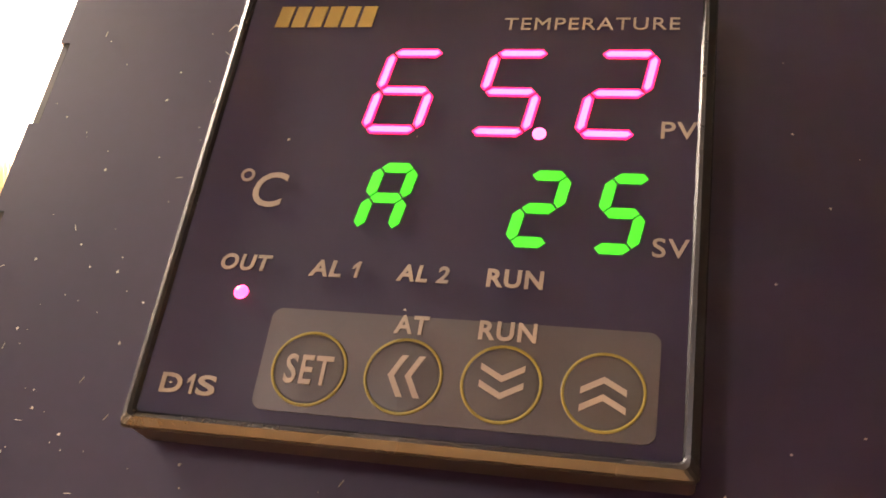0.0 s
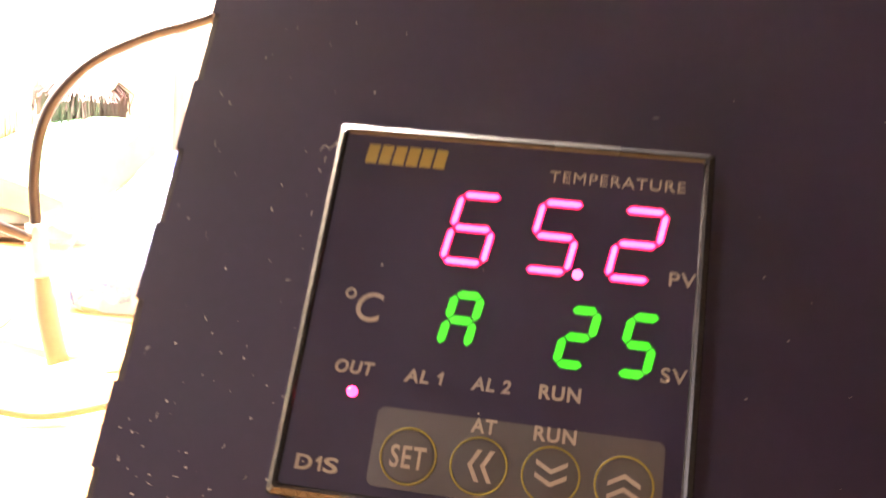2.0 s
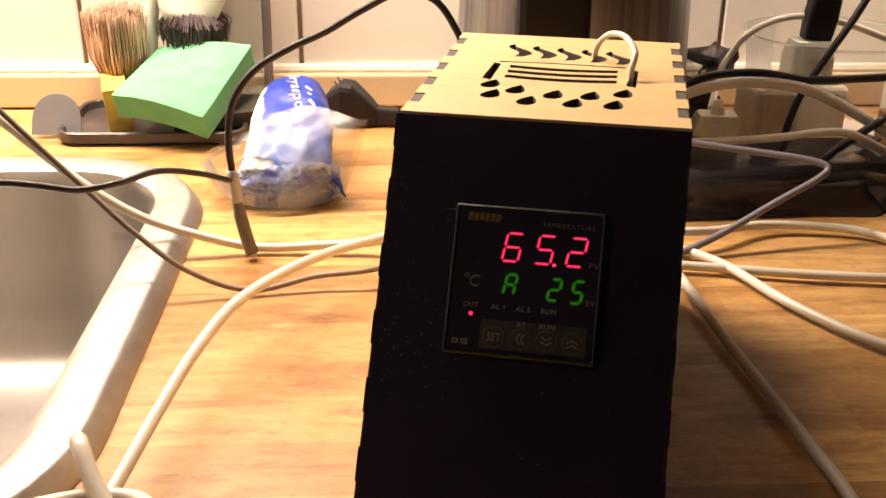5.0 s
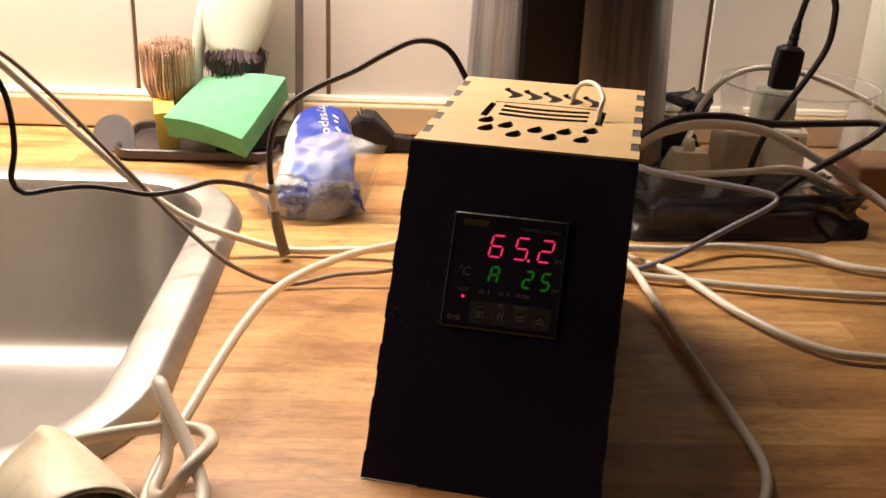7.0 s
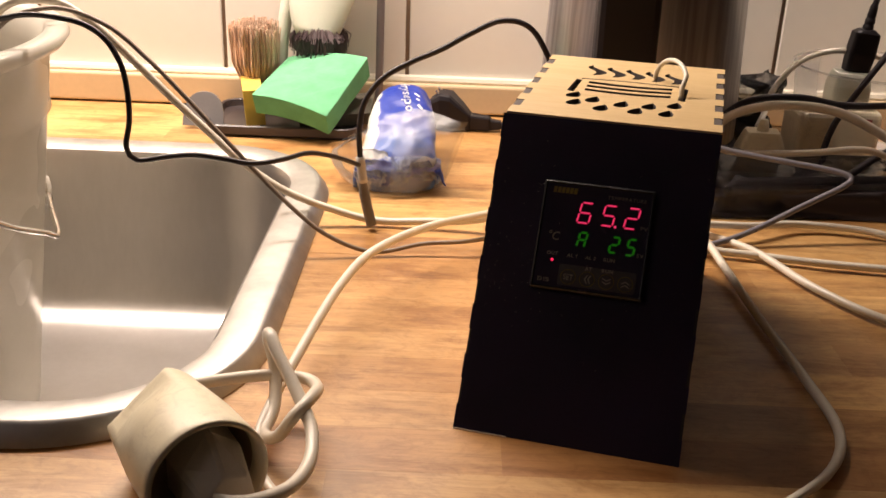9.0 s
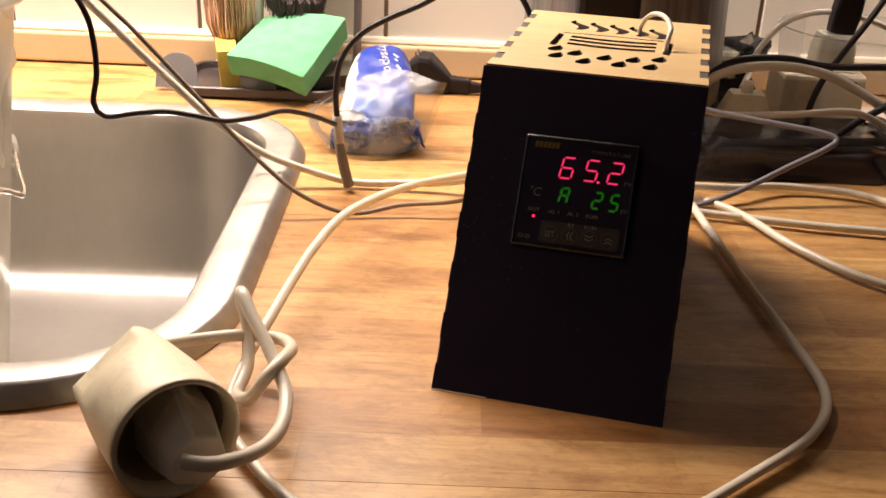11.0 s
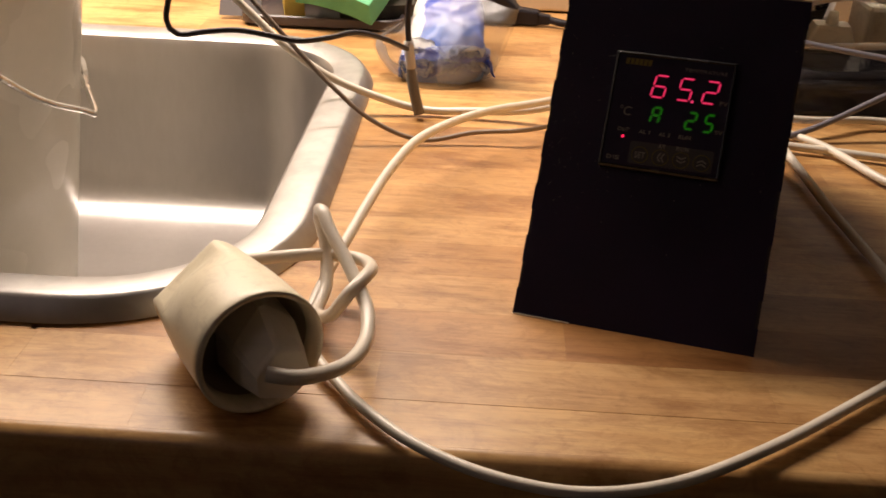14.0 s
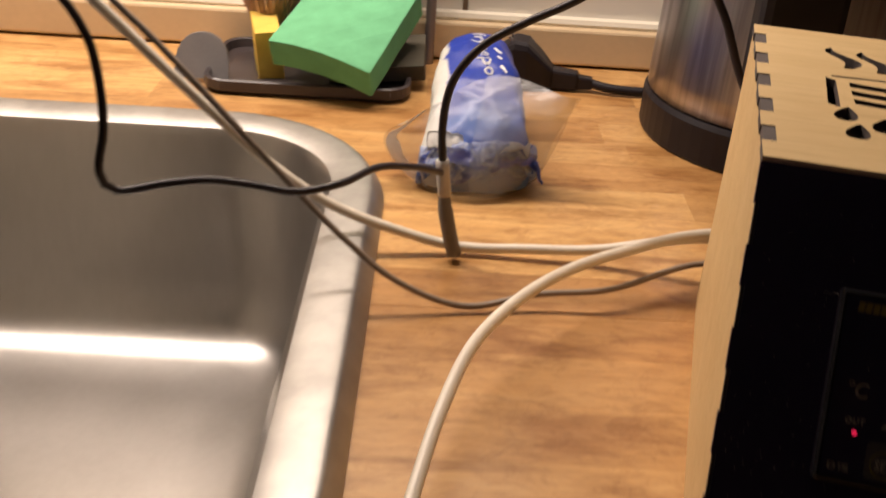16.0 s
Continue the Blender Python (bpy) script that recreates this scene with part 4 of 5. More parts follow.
# ---- things by the wall ----
def tray():
    top = thing("sponge_tray", "dark grey oval tray for sponges on the counter", "tray", pose(-0.147, 0.456, 0))
    rings = []
    for inset, z in ((0.004, 0.0), (0.0, 0.003), (0.0, 0.009), (0.0012, 0.010), (0.0030, 0.009), (0.0045, 0.004), (0.010, 0.003)):
        rings.append([(x, y, z) for x, y in rrect(0, 0, 0.064 - inset, 0.044 - inset, 0.016 - min(inset, 0.008), 6)])
    part("dish", loft(rings, None, True), TRAY, top, smooth=False)
    bm = bmesh.new()
    n = 14
    front, back = [], []
    for k in range(n + 1):
        a = math.pi * k / n
        x, z = -0.084 + 0.034 * (1 - math.cos(a)) / 2, 0.003 + 0.026 * math.sin(a) ** 0.6
        front.append(bm.verts.new((x, -0.026 + 0.45 * z, z)))
        back.append(bm.verts.new((x, -0.0242 + 0.45 * z, z)))
    bm.faces.new(front)
    bm.faces.new(back[::-1])
    for k in range(n):
        bm.faces.new((front[k], front[k + 1], back[k + 1], back[k]))
    part("side_flap", bm, plain("mid_grey_plastic", (0.15, 0.14, 0.14), 0.45, vary=0.15), top, "grey upturned flap")


tray()


def foam(name, size, m, material, label, seed, sag=0.0, corners=(0, 0, 0, 0), flare=0.0):
    """corners: lift of back left, back right, front left and front right; flare: widening towards the back."""
    bm = bmesh.new()
    bmesh.ops.create_cube(bm, size=1)
    bmesh.ops.bevel(bm, geom=bm.edges[:], offset=0.012, segments=1, affect="EDGES")
    bmesh.ops.subdivide_edges(bm, edges=bm.edges[:], cuts=3, use_grid_fill=True)
    for v in bm.verts:
        v.co.z += sag * (0.25 - v.co.x ** 2) * 2
        fx, fy = v.co.x + 0.5, v.co.y + 0.5
        lift = (corners[0] * (1 - fx) + corners[1] * fx) * fy + (corners[2] * (1 - fx) + corners[3] * fx) * (1 - fy)
        v.co = Vector([a * s for a, s in zip(v.co, size)])
        v.co.z += lift
        v.co.x *= 1 + flare * fy
        v.co += noise.noise_vector(v.co * 60 + Vector((seed, 0, 0))) * 0.0004
    bm.transform(m)
    ob = part(name, bm, material)
    return tagged(ob, label, "sponge")


foam("sponge", (0.0640, 0.0760, 0.0190), pose(-0.1255, 0.4415, 0.0346, 23.5, 3.7, -17.0), GREEN_SPONGE, "bright green foam sponge leaning on the tray", 1, 0.42, (-0.010, 0.004, 0.007, -0.001), 0.17)
foam("sponge", (0.016, 0.036, 0.032), pose(-0.1760, 0.454, 0.0200, 6, -4, 14), YELLOW_SPONGE, "yellow foam sponge standing in the tray", 4)
foam("scouring_pad", (0.060, 0.050, 0.010), pose(-0.105, 0.462, 0.0125, 6, -6, 0), SCOUR, "dark worn scouring pad under the sponge", 7)


def bristles(base, tip, r0, r1, count, seed, thick=0.0006):
    bm = bmesh.new()
    rnd = random.Random(seed)
    base, tip = Vector(base), Vector(tip)
    d = (tip - base).normalized()
    u = d.orthogonal().normalized()
    w = d.cross(u)
    for k in range(count):
        a, q = rnd.uniform(0, 2 * math.pi), math.sqrt(rnd.random())
        o = u * math.cos(a) + w * math.sin(a)
        p0 = base + o * r0 * q
        p1 = tip + o * r1 * q * rnd.uniform(0.8, 1.25) + d * rnd.uniform(-0.006, 0.004)
        mid = (p0 + p1) / 2 + o * r1 * 0.22 * q + Vector((rnd.uniform(-1, 1), rnd.uniform(-1, 1), 0)) * 0.0024
        tube([p0, mid, p1], thick, 3, bm, smooth=False)
    return bm


def tan_brush():
    top = thing("scrubbing_brush", "worn dish brush with splayed tan bristles", "brush", pose(0, 0, 0))
    part("handle", tube([(-0.179, 0.482, 0.0045), (-0.1795, 0.481, 0.016), (-0.180, 0.480, 0.027)], lambda u: 0.006 + 0.004 * u, 12), BRUSH_WHITE, top, smooth=True)
    part("bristle_tuft", bristles((-0.1765, 0.480, 0.018), (-0.1770, 0.475, 0.079), 0.0085, 0.0180, 1000, 3, 0.0007), TAN, top, "splayed tan bristles")


def dark_brush():
    top = thing("dish_brush", "white plastic dish brush with short dark bristles", "brush", pose(0, 0, 0))
    part("handle", tube([(-0.157, 0.490, 0.0045), (-0.157, 0.492, 0.050), (-0.155, 0.494, 0.075), (-0.150, 0.497, 0.100), (-0.140, 0.501, 0.130), (-0.126, 0.504, 0.165)], lambda u: 0.0036 + 0.0050 * u, 12), BRUSH_WHITE, top, smooth=True)
    rings = []
    for k in range(12):
        u = k / 11
        c = Vector((-0.126 + 0.030 * u ** 1.6, 0.482 + 0.016 * u, 0.070 + 0.100 * u))
        rx = 0.004 + 0.024 * math.sin(math.pi * min(1, 0.16 + u * 0.80)) ** 0.8
        rings.append([c + Vector((rx * math.cos(a), 0.011 * (1 - 0.4 * u) * math.sin(a), -0.010 * (1 - u) * math.cos(a) * 0.3)) for a in (2 * math.pi * j / 20 for j in range(20))])
    part("head", loft(rings, None, True), BRUSH_WHITE, top, smooth=True)
    part("bristle_tuft", bristles((-0.1235, 0.489, 0.080), (-0.1240, 0.489, 0.0575), 0.0150, 0.0215, 1500, 9, 0.00045), DARK_BRISTLE, top, "short dark bristles")


tan_brush()
dark_brush()
bm = tube([(-0.0735, 0.4960, 0.0), (-0.0725, 0.5000, 0.10), (-0.0715, 0.5040, 0.26)], 0.0035, 14)
tagged(part("metal_rod", bm, ROD, smooth=True), "slim grey metal rod leaning on the tiles", "rod")


# ---- bag of freezer bags ----
from mathutils.bvhtree import BVHTree


def crease(p, scale, seed):
    """Sharp folds: 0 on the ridges, falling away from them."""
    near = noise.voronoi(p * scale + Vector((seed, seed * 2, 0)))[0]
    return near[1] - near[0]


def sheet(rows, bm=None):
    bm = bm or bmesh.new()
    vs = [[bm.verts.new(p) for p in row] for row in rows]
    for a, b in zip(vs, vs[1:]):
        for k in range(len(a) - 1):
            bm.faces.new((a[k], a[k + 1], b[k + 1], b[k]))
    return bm


def bag():
    top = thing("freezer_bag_pack", "crumpled blue and white freezer bag pack in clear wrap", "plastic bag", pose(-0.0455, 0.330, 0))
    # pouch leaning back, low in front and high behind
    keys = [(-0.030, 0.0255, 0.016), (-0.018, 0.0250, 0.026), (-0.004, 0.0235, 0.035), (0.010, 0.0225, 0.043), (0.025, 0.0222, 0.0495), (0.040, 0.0215, 0.0525), (0.055, 0.0200, 0.0530), (0.066, 0.0165, 0.0500), (0.074, 0.0105, 0.0440), (0.078, 0.0030, 0.0380)]
    rings = []
    for i in range(55):
        f = i / 54 * (len(keys) - 1)
        j = min(int(f), len(keys) - 2)
        y, hw, h = [p + (q - p) * (f - j) for p, q in zip(keys[j], keys[j + 1])]
        ring = []
        for k in range(84):
            a = 2 * math.pi * k / 84
            c, d = math.cos(a), math.sin(a)
            p = Vector((1.08 * hw * math.copysign(abs(c) ** 0.75, c) + 0.0005, y + 0.006 * d, h / 2 + h / 2 * math.copysign(abs(d) ** 0.65, d)))
            fold = crease(p, 40, 1) * 0.0036 + crease(p, 110, 3) * 0.0008
            p += Vector((c, -0.3, d)).normalized() * (0.0012 - fold) + noise.noise_vector(p * 30) * 0.0016
            p.z = max(p.z, 0.0006)
            ring.append(p)
        rings.append(ring)
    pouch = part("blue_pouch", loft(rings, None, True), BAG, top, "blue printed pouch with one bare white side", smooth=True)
    # crumpled end rolled up in front
    rings = []
    for i in range(46):
        u = i / 45
        ring = []
        r = (0.45 + 0.55 * math.sin(math.pi * min(1, max(0, 0.06 + u * 0.9))) ** 0.35)
        for k in range(40):
            a = 2 * math.pi * k / 40
            p = Vector((-0.0285 + 0.0600 * u, -0.0235 + 0.006 * u + 0.0125 * r * math.cos(a), 0.0098 + 0.0098 * r * math.sin(a) + 0.002 * u))
            fold = crease(p, 95, 5) * 0.0075 + crease(p, 210, 7) * 0.0022
            p += Vector((0, math.cos(a), math.sin(a))) * (0.0028 - fold) + noise.noise_vector(p * 60) * 0.0022
            p.z = max(p.z, 0.0005)
            ring.append(p)
        rings.append(ring)
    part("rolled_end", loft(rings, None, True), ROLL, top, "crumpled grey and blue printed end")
    # blue seam and white fold over the roll
    for name, material, label, y0, z0, deep, rise, lean, x0, x1 in (("seam", BLUE_FILM, "deep blue sealed seam", -0.0365, 0.0150, 0.0075, 0.0060, 0.35, -0.020, 0.0320), ("white_fold", WHITE_FILM, "shiny white folded film", -0.0300, 0.0205, 0.0135, 0.0045, 0.1, -0.024, 0.0270)):
        rows = []
        for j in range(7):
            v = j / 6
            row = []
            for k in range(50):
                u = k / 49
                p = Vector((x0 + (x1 - x0) * u, y0 + deep * v + 0.004 * u, z0 + rise * v * (0.6 + 0.4 * math.sin(5 * u + 1)) + 0.0016 * math.sin(9 * u + lean) - 0.0035 * max(0, u - 0.9) * 10 * (1 - v)))
                p += noise.noise_vector(p * 70 + Vector((z0 * 900, 0, 0))) * 0.0022 - Vector((0, 0.3, 1)) * crease(p, 130, 2) * 0.003
                row.append(p)
            rows.append(row)
        bm = sheet(rows)
        bmesh.ops.solidify(bm, geom=bm.faces[:], thickness=0.00035)
        part(name, bm, material, top, label, smooth=True)
    tail = tube([(0.0300, -0.0300, 0.0170), (0.0325, -0.0290, 0.0120), (0.0335, -0.0285, 0.0075), (0.0355, -0.0280, 0.0045)], lambda u: 0.0016 * (1 - 0.6 * u), 8)
    part("seam_tail", tail, BLUE_FILM, top, "curled dark blue end of the seam", smooth=True)
    # print running down the pouch
    surface = BVHTree.FromPolygons([v.co for v in pouch.data.vertices], [list(f.vertices) for f in pouch.data.polygons])

    def lay(bm):
        for v in bm.verts:
            hit = surface.ray_cast(Vector((v.co.x, v.co.y, 0.2)), Vector((0, 0, -1)))[0]
            v.co.z = (hit.z if hit else 0.03) + 0.0004
        return bm

    part("lettering", lay(text_mesh("frysepo", 0.0100, pose(-0.0030, 0.0600, 0) @ pose(0, 0, 0, 0, 0, -80), 0.0002, 0.1, 0.042)), BAG_TEXT, pouch, "white lettering")
    for k, ln in enumerate((0.0062, 0.0034, 0.0050)):
        bar = lay(sheet([[pose(0.0085 + 0.0016 * k, 0.0430 - 0.0085 * k, 0, 0, 0, -50) @ Vector((ln * i / 4, 0.0019 * j, 0)) for i in range(5)] for j in range(2)]))
        part("print_bar", bar, BAG_TEXT, pouch)
    # clear wrap: an open sleeve standing round the front and out to the side, doubled towards its ends
    for name, u0, u1, back, seed in (("clear_wrap", 0.0, 1.0, 0.0, 0), ("wrap_fold", 0.50, 1.0, 0.007, 6), ("wrap_fold", 0.0, 0.22, 0.008, 9)):
        rows = []
        for j in range(31):
            v = j / 30
            row = []
            for k in range(61):
                u = u0 + (u1 - u0) * k / 60
                bend = (2 * u - 1) ** 2
                foot = Vector((-0.0380 + 0.0720 * u, -0.0440 + 0.030 * bend, 0.0006))
                belly = Vector((-0.0560 + 0.0960 * u, -0.0540 + 0.028 * bend, 0.0240))
                rim = Vector((-0.0390 + 0.0880 * u, -0.0420 + 0.026 * math.sin(math.pi * min(1, u * 1.05)) ** 1.3 + 0.016 * u, 0.0370 + 0.0160 * u + 0.008 * math.sin(math.pi * u)))
                p = foot * (1 - v) ** 2 + belly * 2 * v * (1 - v) + rim * v * v + Vector((0, back * v, -back * 0.4 * v))
                p += noise.noise_vector(p * 34 + Vector((3 + seed, 1, 2))) * 0.0042 * (0.3 + 0.7 * v) + Vector((0, -1, 0.2)) * (0.0008 - crease(p, 42, 4 + seed) * 0.0060) * (0.3 + 0.7 * v)
                p.z = max(p.z, 0.0004)
                row.append(p)
            rows.append(row)
        part(name, sheet(rows), CLEAR, top, "crinkled clear plastic wrap", smooth=True)


bag()


def wall_plug():
    top = thing("power_plug", "black angled mains plug lying by the wall", "plug", pose(-0.002, 0.462, 0, 0, 0, -8) @ Matrix.Scale(0.86, 4))
    bm = bmesh.new()
    rings = []
    for x, hy, z0, z1 in ((-0.032, 0.010, 0.008, 0.024), (-0.029, 0.013, 0.005, 0.029), (-0.018, 0.015, 0.0005, 0.037), (-0.008, 0.015, 0.0005, 0.036), (0.004, 0.012, 0.0005, 0.025), (0.010, 0.009, 0.0005, 0.0185), (0.012, 0.007, 0.0010, 0.0165), (0.030, 0.006, 0.001, 0.0150), (0.032, 0.0048, 0.002, 0.0125), (0.042, 0.0040, 0.003, 0.0115)):
        rings.append([(x, y, z) for y, z in rrect(0, (z0 + z1) / 2, hy, (z1 - z0) / 2, min(hy, (z1 - z0) / 2) * 0.35, 2)])
    part("plug_body", loft(rings, bm, True), BLACK_PVC, top, smooth=False)
    for y in (-0.007, 0.007):
        part("pin", tube([(-0.018, y, 0.032), (-0.021, y, 0.036), (-0.023, y, 0.039)], 0.0013, 10, smooth=False), WIRE, top, "bright metal pin")
    part("cord", tube([(0.038, 0, 0.0075), (0.06, -0.002, 0.005), (0.10, 0.004, 0.004), (0.13, 0.012, 0.004)], 0.0035, 10), BLACK_PVC, top, smooth=True)


wall_plug()


# ---- plugs and packaging beside the kettle ----
def taper(name, rings, material, parent, label="", smooth=False):
    return part(name, loft(rings, None, True), material, parent, label, smooth)


def adapters():
    top = thing("multi_socket", "cream multi-way socket block with a white plug in it", "socket", pose(0.295, 0.412, 0))
    part("block", block((-0.033, -0.022, 0.0005), (0.031, 0.024, 0.046), 0.005, 3), CREAM, top)
    part("raised_face", block((-0.026, -0.016, 0.046), (0.026, 0.018, 0.0475), 0.0006, 1), CREAM, top)
    part("warning_mark", block((0.014, -0.0222, 0.036), (0.022, -0.0218, 0.041)), plain("red_mark", (0.5, 0.08, 0.06), 0.5, bump=0), top, "small red mark")
    plug = thing("adapter_plug", "white plastic adapter plug standing in the socket block", "plug", pose(0.304, 0.418, 0.0475))
    rings = [[(x, y, z) for x, y in rrect(0, 0, hx, hy, 0.005, 4)] for z, hx, hy in ((0.0, 0.0150, 0.0135), (0.014, 0.0148, 0.0135), (0.022, 0.0130, 0.012), (0.0245, 0.0120, 0.011))]
    taper("body", rings, BRUSH_WHITE, plug, smooth=False)
    black = thing("black_connector", "black moulded connector on a white adapter plug", "connector", pose(0.308, 0.420, 0.072, 0, 6, 0))
    rings = [[(x, y, z) for x, y in rrect(0, 0, hx, hy, 0.003, 4)] for z, hx, hy in ((0.0, 0.0095, 0.007), (0.014, 0.0105, 0.0075), (0.030, 0.0098, 0.007), (0.033, 0.006, 0.005))]
    taper("body", rings, BLACK_PVC, black)
    part("strain_relief", revolve([(0.0042, 0.033), (0.0042, 0.036), (0.0034, 0.0365), (0.0040, 0.038), (0.0038, 0.041), (0.0031, 0.0415), (0.0035, 0.043), (0.0030, 0.050), (0.0024, 0.052)], 16), BLACK_PVC, black, smooth=True)
    part("cord", tube([(0, 0, 0.050), (0.002, 0, 0.070), (0.010, 0, 0.100), (0.026, 0, 0.16), (0.03, 0, 0.25)], 0.0024), BLACK_PVC, black, smooth=True)
    flat = thing("flat_plug", "flat cream mains plug lying among the cords", "plug", pose(0.217, 0.335, 0.0265, 0, 0, -6))
    rings = [[(x, y, z) for x, y in rrect(0, 0, hx, hy, 0.003, 4)] for z, hx, hy in ((0.0, 0.017, 0.012), (0.004, 0.017, 0.012), (0.016, 0.0125, 0.009), (0.018, 0.0115, 0.008))]
    taper("body", rings, CREAM, flat)
    part("cord_boot", revolve([(0.0045, 0.0178), (0.004, 0.021), (0.003, 0.026), (0, 0.026)], 16), CREAM, flat, smooth=True)


adapters()


def crumple_pack(name, m, size, material, label, seed, rough=0.006, cat="packaging"):
    rings = []
    sx, sy, sz = size
    for j in range(14):
        v = j / 13
        ring = []
        for x, y in rrect(0, 0, sx / 2 * (1 - 0.12 * v), sy / 2 * (1 - 0.25 * v), min(sx, sy) * 0.22, 8):
            p = Vector((x, y, v * sz))
            q = noise.noise_vector(p * 45 + Vector((seed, 0, 0))) * rough + noise.noise_vector(p * 130) * rough * 0.4
            fold = abs(noise.noise(p * 50 + Vector((seed, 5, 0)))) + 0.5 * abs(noise.noise(p * 110))
            q += Vector((x, y, 0)).normalized() * (rough * 0.5 - rough * 2.4 * fold) + Vector((0, 0, -rough * 1.6 * fold * v))
            p += Vector((q.x, q.y, q.z)) * (0.3 + v)
            p.z = max(p.z, 0.0005)
            ring.append(p)
        rings.append(ring)
    bm = loft(rings, None, True)
    bm.transform(m)
    return tagged(part(name, bm, material, smooth=True), label, cat)


crumple_pack("packaging", pose(0.246, 0.312, 0, 0, 0, 4), (0.175, 0.080, 0.035), SMOKE, "smoky dark plastic packaging under the cords", 2, 0.010)
crumple_pack("packaging", pose(0.238, 0.306, 0, 0, 0, -3), (0.140, 0.060, 0.020), TRAY, "dark grey packaging insert on the counter", 6, 0.004)
tub = thing("clear_tub", "clear plastic tub standing by the tiled wall", "tub", pose(0.326, 0.430, 0))
tub_wall = part("tub_wall", revolve([(0, 0.0008), (0.044, 0.0008), (0.0500, 0.003), (0.0530, 0.010), (0.0590, 0.070), (0.0600, 0.0735)], 64), SHELL, tub, smooth=True)
tub_wall.visible_shadow = False
part("rolled_rim", revolve([(0.0605 + 0.0010 * math.cos(a), 0.0740 + 0.0009 * math.sin(a)) for a in (2 * math.pi * k / 8 for k in range(8))], 64, close=True), SHELL, tub, "clear rolled rim", smooth=True)
crumple_pack("packaging", pose(0.225, 0.440, 0), (0.056, 0.050, 0.066), SMOKE, "smoky crumpled plastic bag behind the plugs", 12, 0.010)
crumple_pack("packaging", pose(0.222, 0.442, 0), (0.040, 0.036, 0.036), SCOUR, "dark crumpled wrapper behind the plugs", 15, 0.008)
tagged(part("wood_block", block((0.362, 0.372, 0.0005), (0.45, 0.420, 0.024), 0.002, 2), BLOCK), "small brown wooden block on the counter", "block")
canister = thing("canister", "plain white canister standing by the tiled wall", "canister", pose(0.440, 0.468, 0))
part("body", revolve([(0, 0.0), (0.044, 0.0), (0.046, 0.003), (0.046, 0.150), (0.044, 0.154), (0, 0.154)], 48), BRUSH_WHITE, canister, smooth=False)
part("lid", revolve([(0.047, 0.154), (0.0475, 0.156), (0.0475, 0.168), (0.045, 0.172), (0, 0.173)], 48), BRUSH_WHITE, canister)

# ---- wall trim, tiles and worktop pieces ----
trim = part("trim", block((-1.2, WALL - 0.016, 0.0015), (1.2, WALL + 0.001, 0.0270), 0.002, 2), TRIM)
tagged(trim, "cream painted wooden strip along the foot of the tiles", "trim", kind="structure")
bead = part("sealant_bead", tube([(-1.2, WALL - 0.006, 0.0290), (0, WALL - 0.006, 0.0290), (1.2, WALL - 0.006, 0.0290)], 0.0042, 8, smooth=False), SILICONE)
tagged(bead, "white sealant bead on top of the strip", "sealant", kind="structure")

TW, GAP = 0.1625, 0.0035
tiles = tagged(new("wall_tiles"), "white glazed wall tiles with brown grout", "tiles", kind="structure")
tile_mesh = None
for i in range(-6, 7):
    for j in range(4):
        x0, z0 = -0.050 + TW * i + GAP / 2, 0.031 + TW * j
        if tile_mesh is None:
            ob = part("tile", block((0, -0.007, 0), (TW - GAP, 0.0, TW - GAP), 0.0012, 2), TILE, tiles)
            tile_mesh = ob.data
        else:
            ob = new("tile", tile_mesh)
            ob.parent = tiles
        ob.location = (x0, WALL + 0.0045, z0)

counter = tagged(new("worktop"), "oiled oak butcher-block worktop of narrow staves", "worktop", kind="structure")


def hole_x(y, inset=0.016):
    """Right edge of the sink cut-out at that depth, or None clear of it."""
    hx, hy, r = HX - inset, HY - inset, SR - inset * 0.75
    d = abs(y - SY)
    if d >= hy:
        return None
    over = d - (hy - r)
    return hx if over <= 0 else hx - r + math.sqrt(max(0, r * r - over * over))


def stave(x0, x1, y0, y1, cut=0, dark=False, tone=(1, 1, 1)):
    """One stave; cut = 1: its left end follows the sink, -1: its right end does."""
    g = 0.00001
    y0, y1 = y0 + g, y1 - (0.00025 if dark else g)

    def end(side):
        out = []
        for k in range(7):
            y = y0 + (y1 - y0) * k / 6
            h = hole_x(y)
            if h is None:
                h = hole_x(SY + math.copysign(HY - 0.016 - 1e-5, y - SY)) or 0
                h = min(h, HX - SR)
            out.append((SX + side * h, y))
        return out

    left = end(1) if cut == 1 else [(x0 + g, y0), (x0 + g, y1)]
    right = end(-1) if cut == -1 else [(x1 - g, y0), (x1 - g, y1)]
    outline = right + left[::-1]
    bm = bmesh.new()
    e = 0.00004
    lo = [bm.verts.new((x, y, -0.030)) for x, y in outline]
    mi = [bm.verts.new((x, y, -e)) for x, y in outline]
    cx, cy = sum(p[0] for p in outline) / len(outline), (y0 + y1) / 2
    hi = [bm.verts.new((x + math.copysign(e, cx - x), y + math.copysign(e, cy - y), 0)) for x, y in outline]
    n = len(outline)
    for a, b in ((lo, mi), (mi, hi)):
        for k in range(n):
            bm.faces.new((a[k], a[(k + 1) % n], b[(k + 1) % n], b[k]))
    bm.faces.new(hi)
    bm.faces.new(lo[::-1])
    ob = part("stave", bm, STAVE, counter)
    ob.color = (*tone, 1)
    return ob


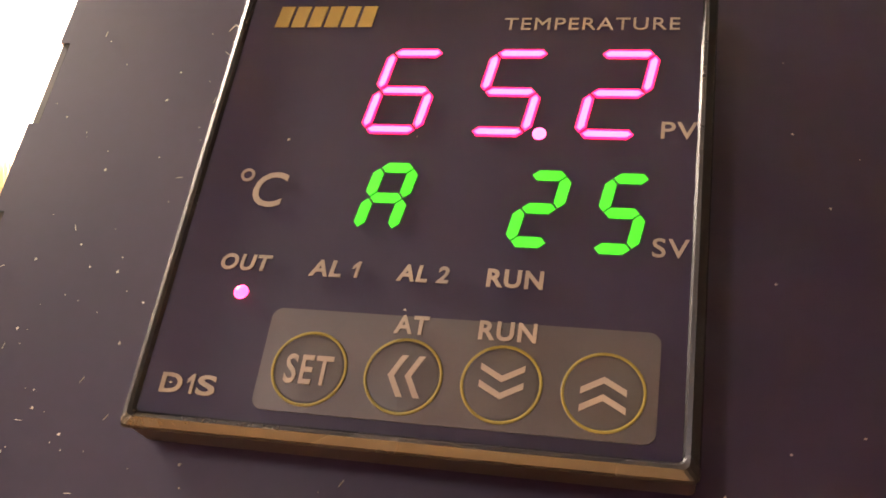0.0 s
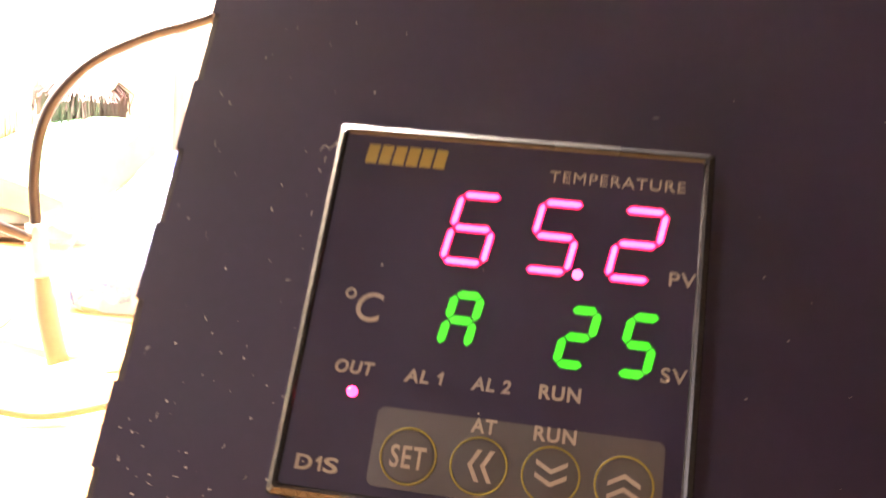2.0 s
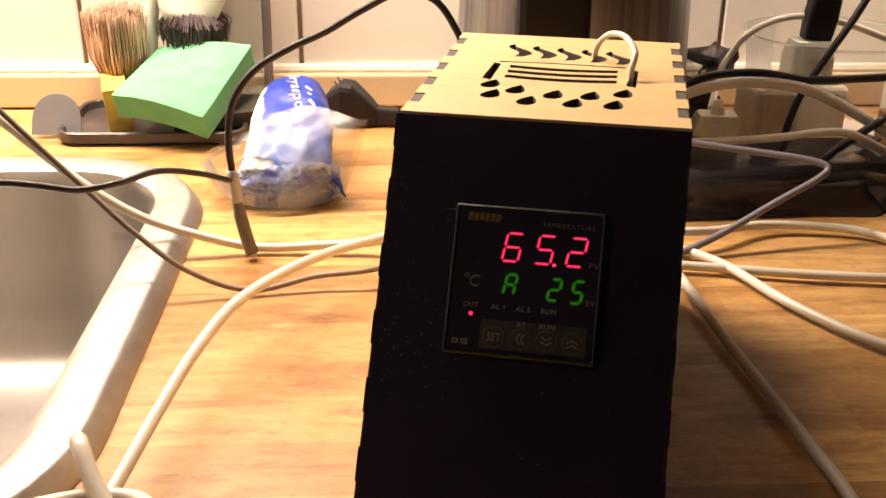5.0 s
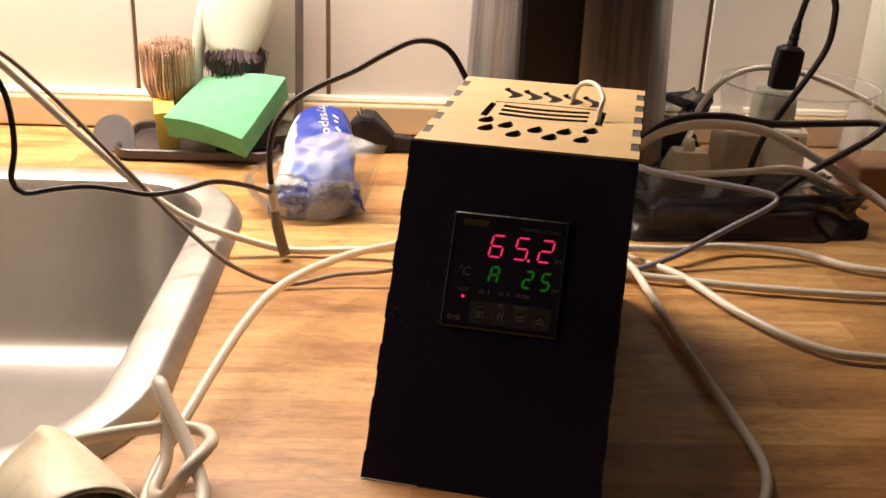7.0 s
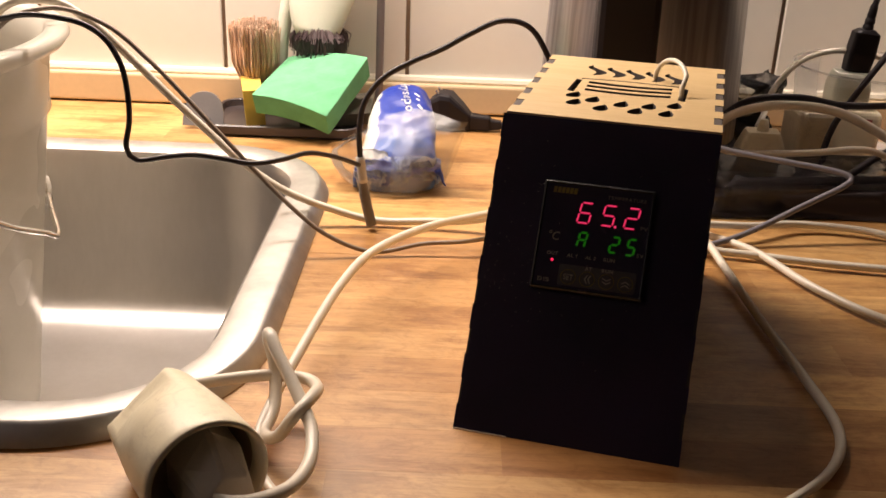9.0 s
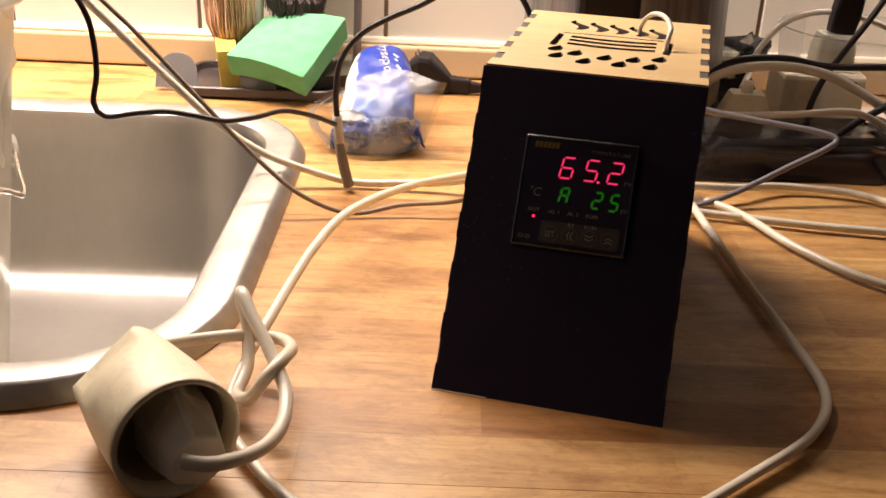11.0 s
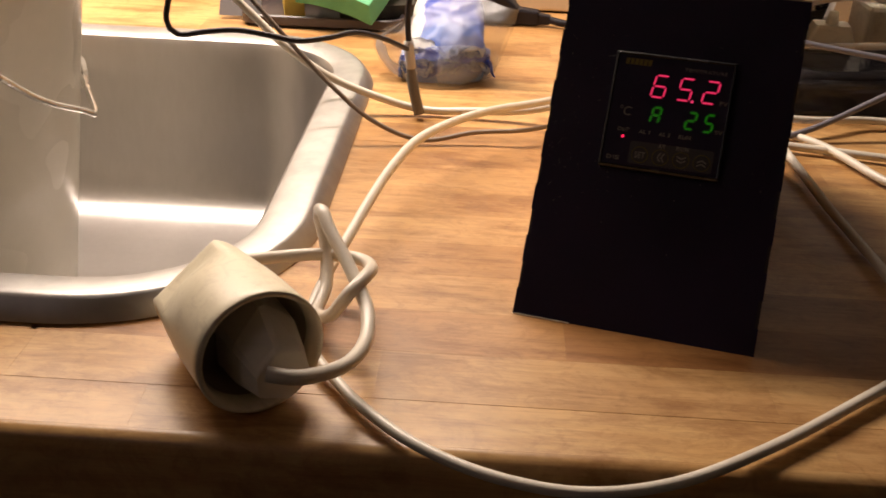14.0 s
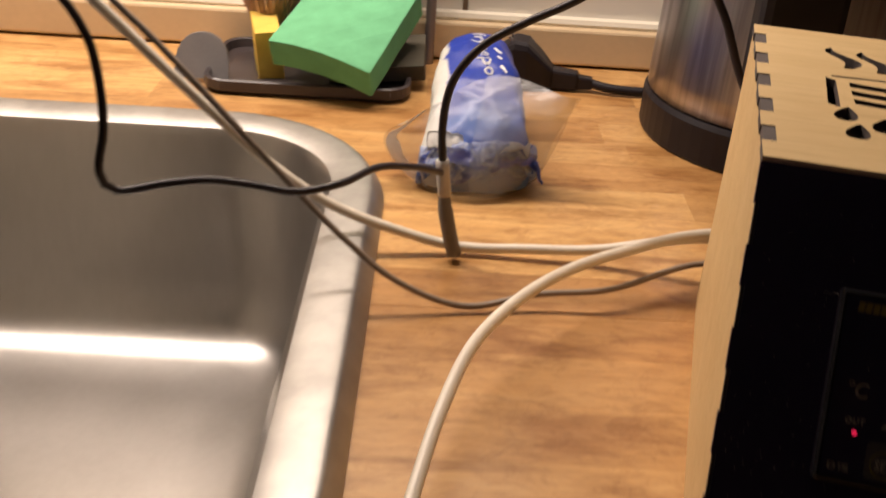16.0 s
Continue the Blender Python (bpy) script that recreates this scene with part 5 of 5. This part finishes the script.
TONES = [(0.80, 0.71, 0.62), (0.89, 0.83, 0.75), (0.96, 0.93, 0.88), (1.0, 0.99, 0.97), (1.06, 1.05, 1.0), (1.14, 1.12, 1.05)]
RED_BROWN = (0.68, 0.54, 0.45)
rnd = random.Random(11)
for row in range(20):
    y0 = FRONT + 0.006 + ROW * row - (0.006 if row else 0)
    y1 = min(FRONT + ROW * (row + 1), WALL + 0.001)
    mid = (y0 + y1) / 2
    in_sink = hole_x(mid) is not None or hole_x(y0) is not None or hole_x(y1) is not None
    spans = [(-1.1, 1.1, 0)] if not in_sink else [(SX - HX + 0.016, -1.1, -1), (SX + HX, 1.1, 1)]
    # short lengths before and behind the cut-out
    if in_sink and hole_x(y0) is None:
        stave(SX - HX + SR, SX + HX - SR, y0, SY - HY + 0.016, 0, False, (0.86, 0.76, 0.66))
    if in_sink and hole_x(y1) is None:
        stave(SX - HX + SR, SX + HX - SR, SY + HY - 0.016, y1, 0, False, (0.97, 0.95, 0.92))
    for a, b, cut in spans:
        if cut == -1:
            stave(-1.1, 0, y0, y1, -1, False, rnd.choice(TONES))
            continue
        x, first = a, cut
        while x < b - 0.02:
            nx = x + rnd.uniform(0.13, 0.36)
            if nx > b - 0.12:
                nx = b
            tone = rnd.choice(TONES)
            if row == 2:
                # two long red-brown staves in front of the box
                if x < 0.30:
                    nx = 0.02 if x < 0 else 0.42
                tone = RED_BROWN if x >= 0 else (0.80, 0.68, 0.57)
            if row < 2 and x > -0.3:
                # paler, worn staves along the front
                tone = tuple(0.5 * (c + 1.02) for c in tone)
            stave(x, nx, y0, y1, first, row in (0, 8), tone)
            first, x = 0, nx
# rounded front edge
nose = tube([(-1.1, FRONT + 0.0058, -0.006), (1.1, FRONT + 0.0058, -0.006)], 0.006, 16, smooth=False)
part("front_nosing", nose, STAVE, counter, smooth=True)
part("front_edge", block((-1.1, FRONT - 0.0001, -0.034), (1.1, FRONT + 0.006, -0.006)), STAVE, counter)
part("underlay", block((-1.1, FRONT + 0.008, -0.0345), (SX - HX + 0.005, WALL, -0.0302)), JOINT, counter)
part("underlay", block((SX + HX - 0.005, FRONT + 0.008, -0.0345), (1.1, WALL, -0.0302)), JOINT, counter)
for lo, hi in (((-1.1, FRONT + 0.03, -0.9), (1.1, FRONT + 0.05, -0.036)),):
    tagged(part("cabinet_front", block(lo, hi), BLOCK), "dark cabinet front below the worktop", "cabinet", kind="structure")
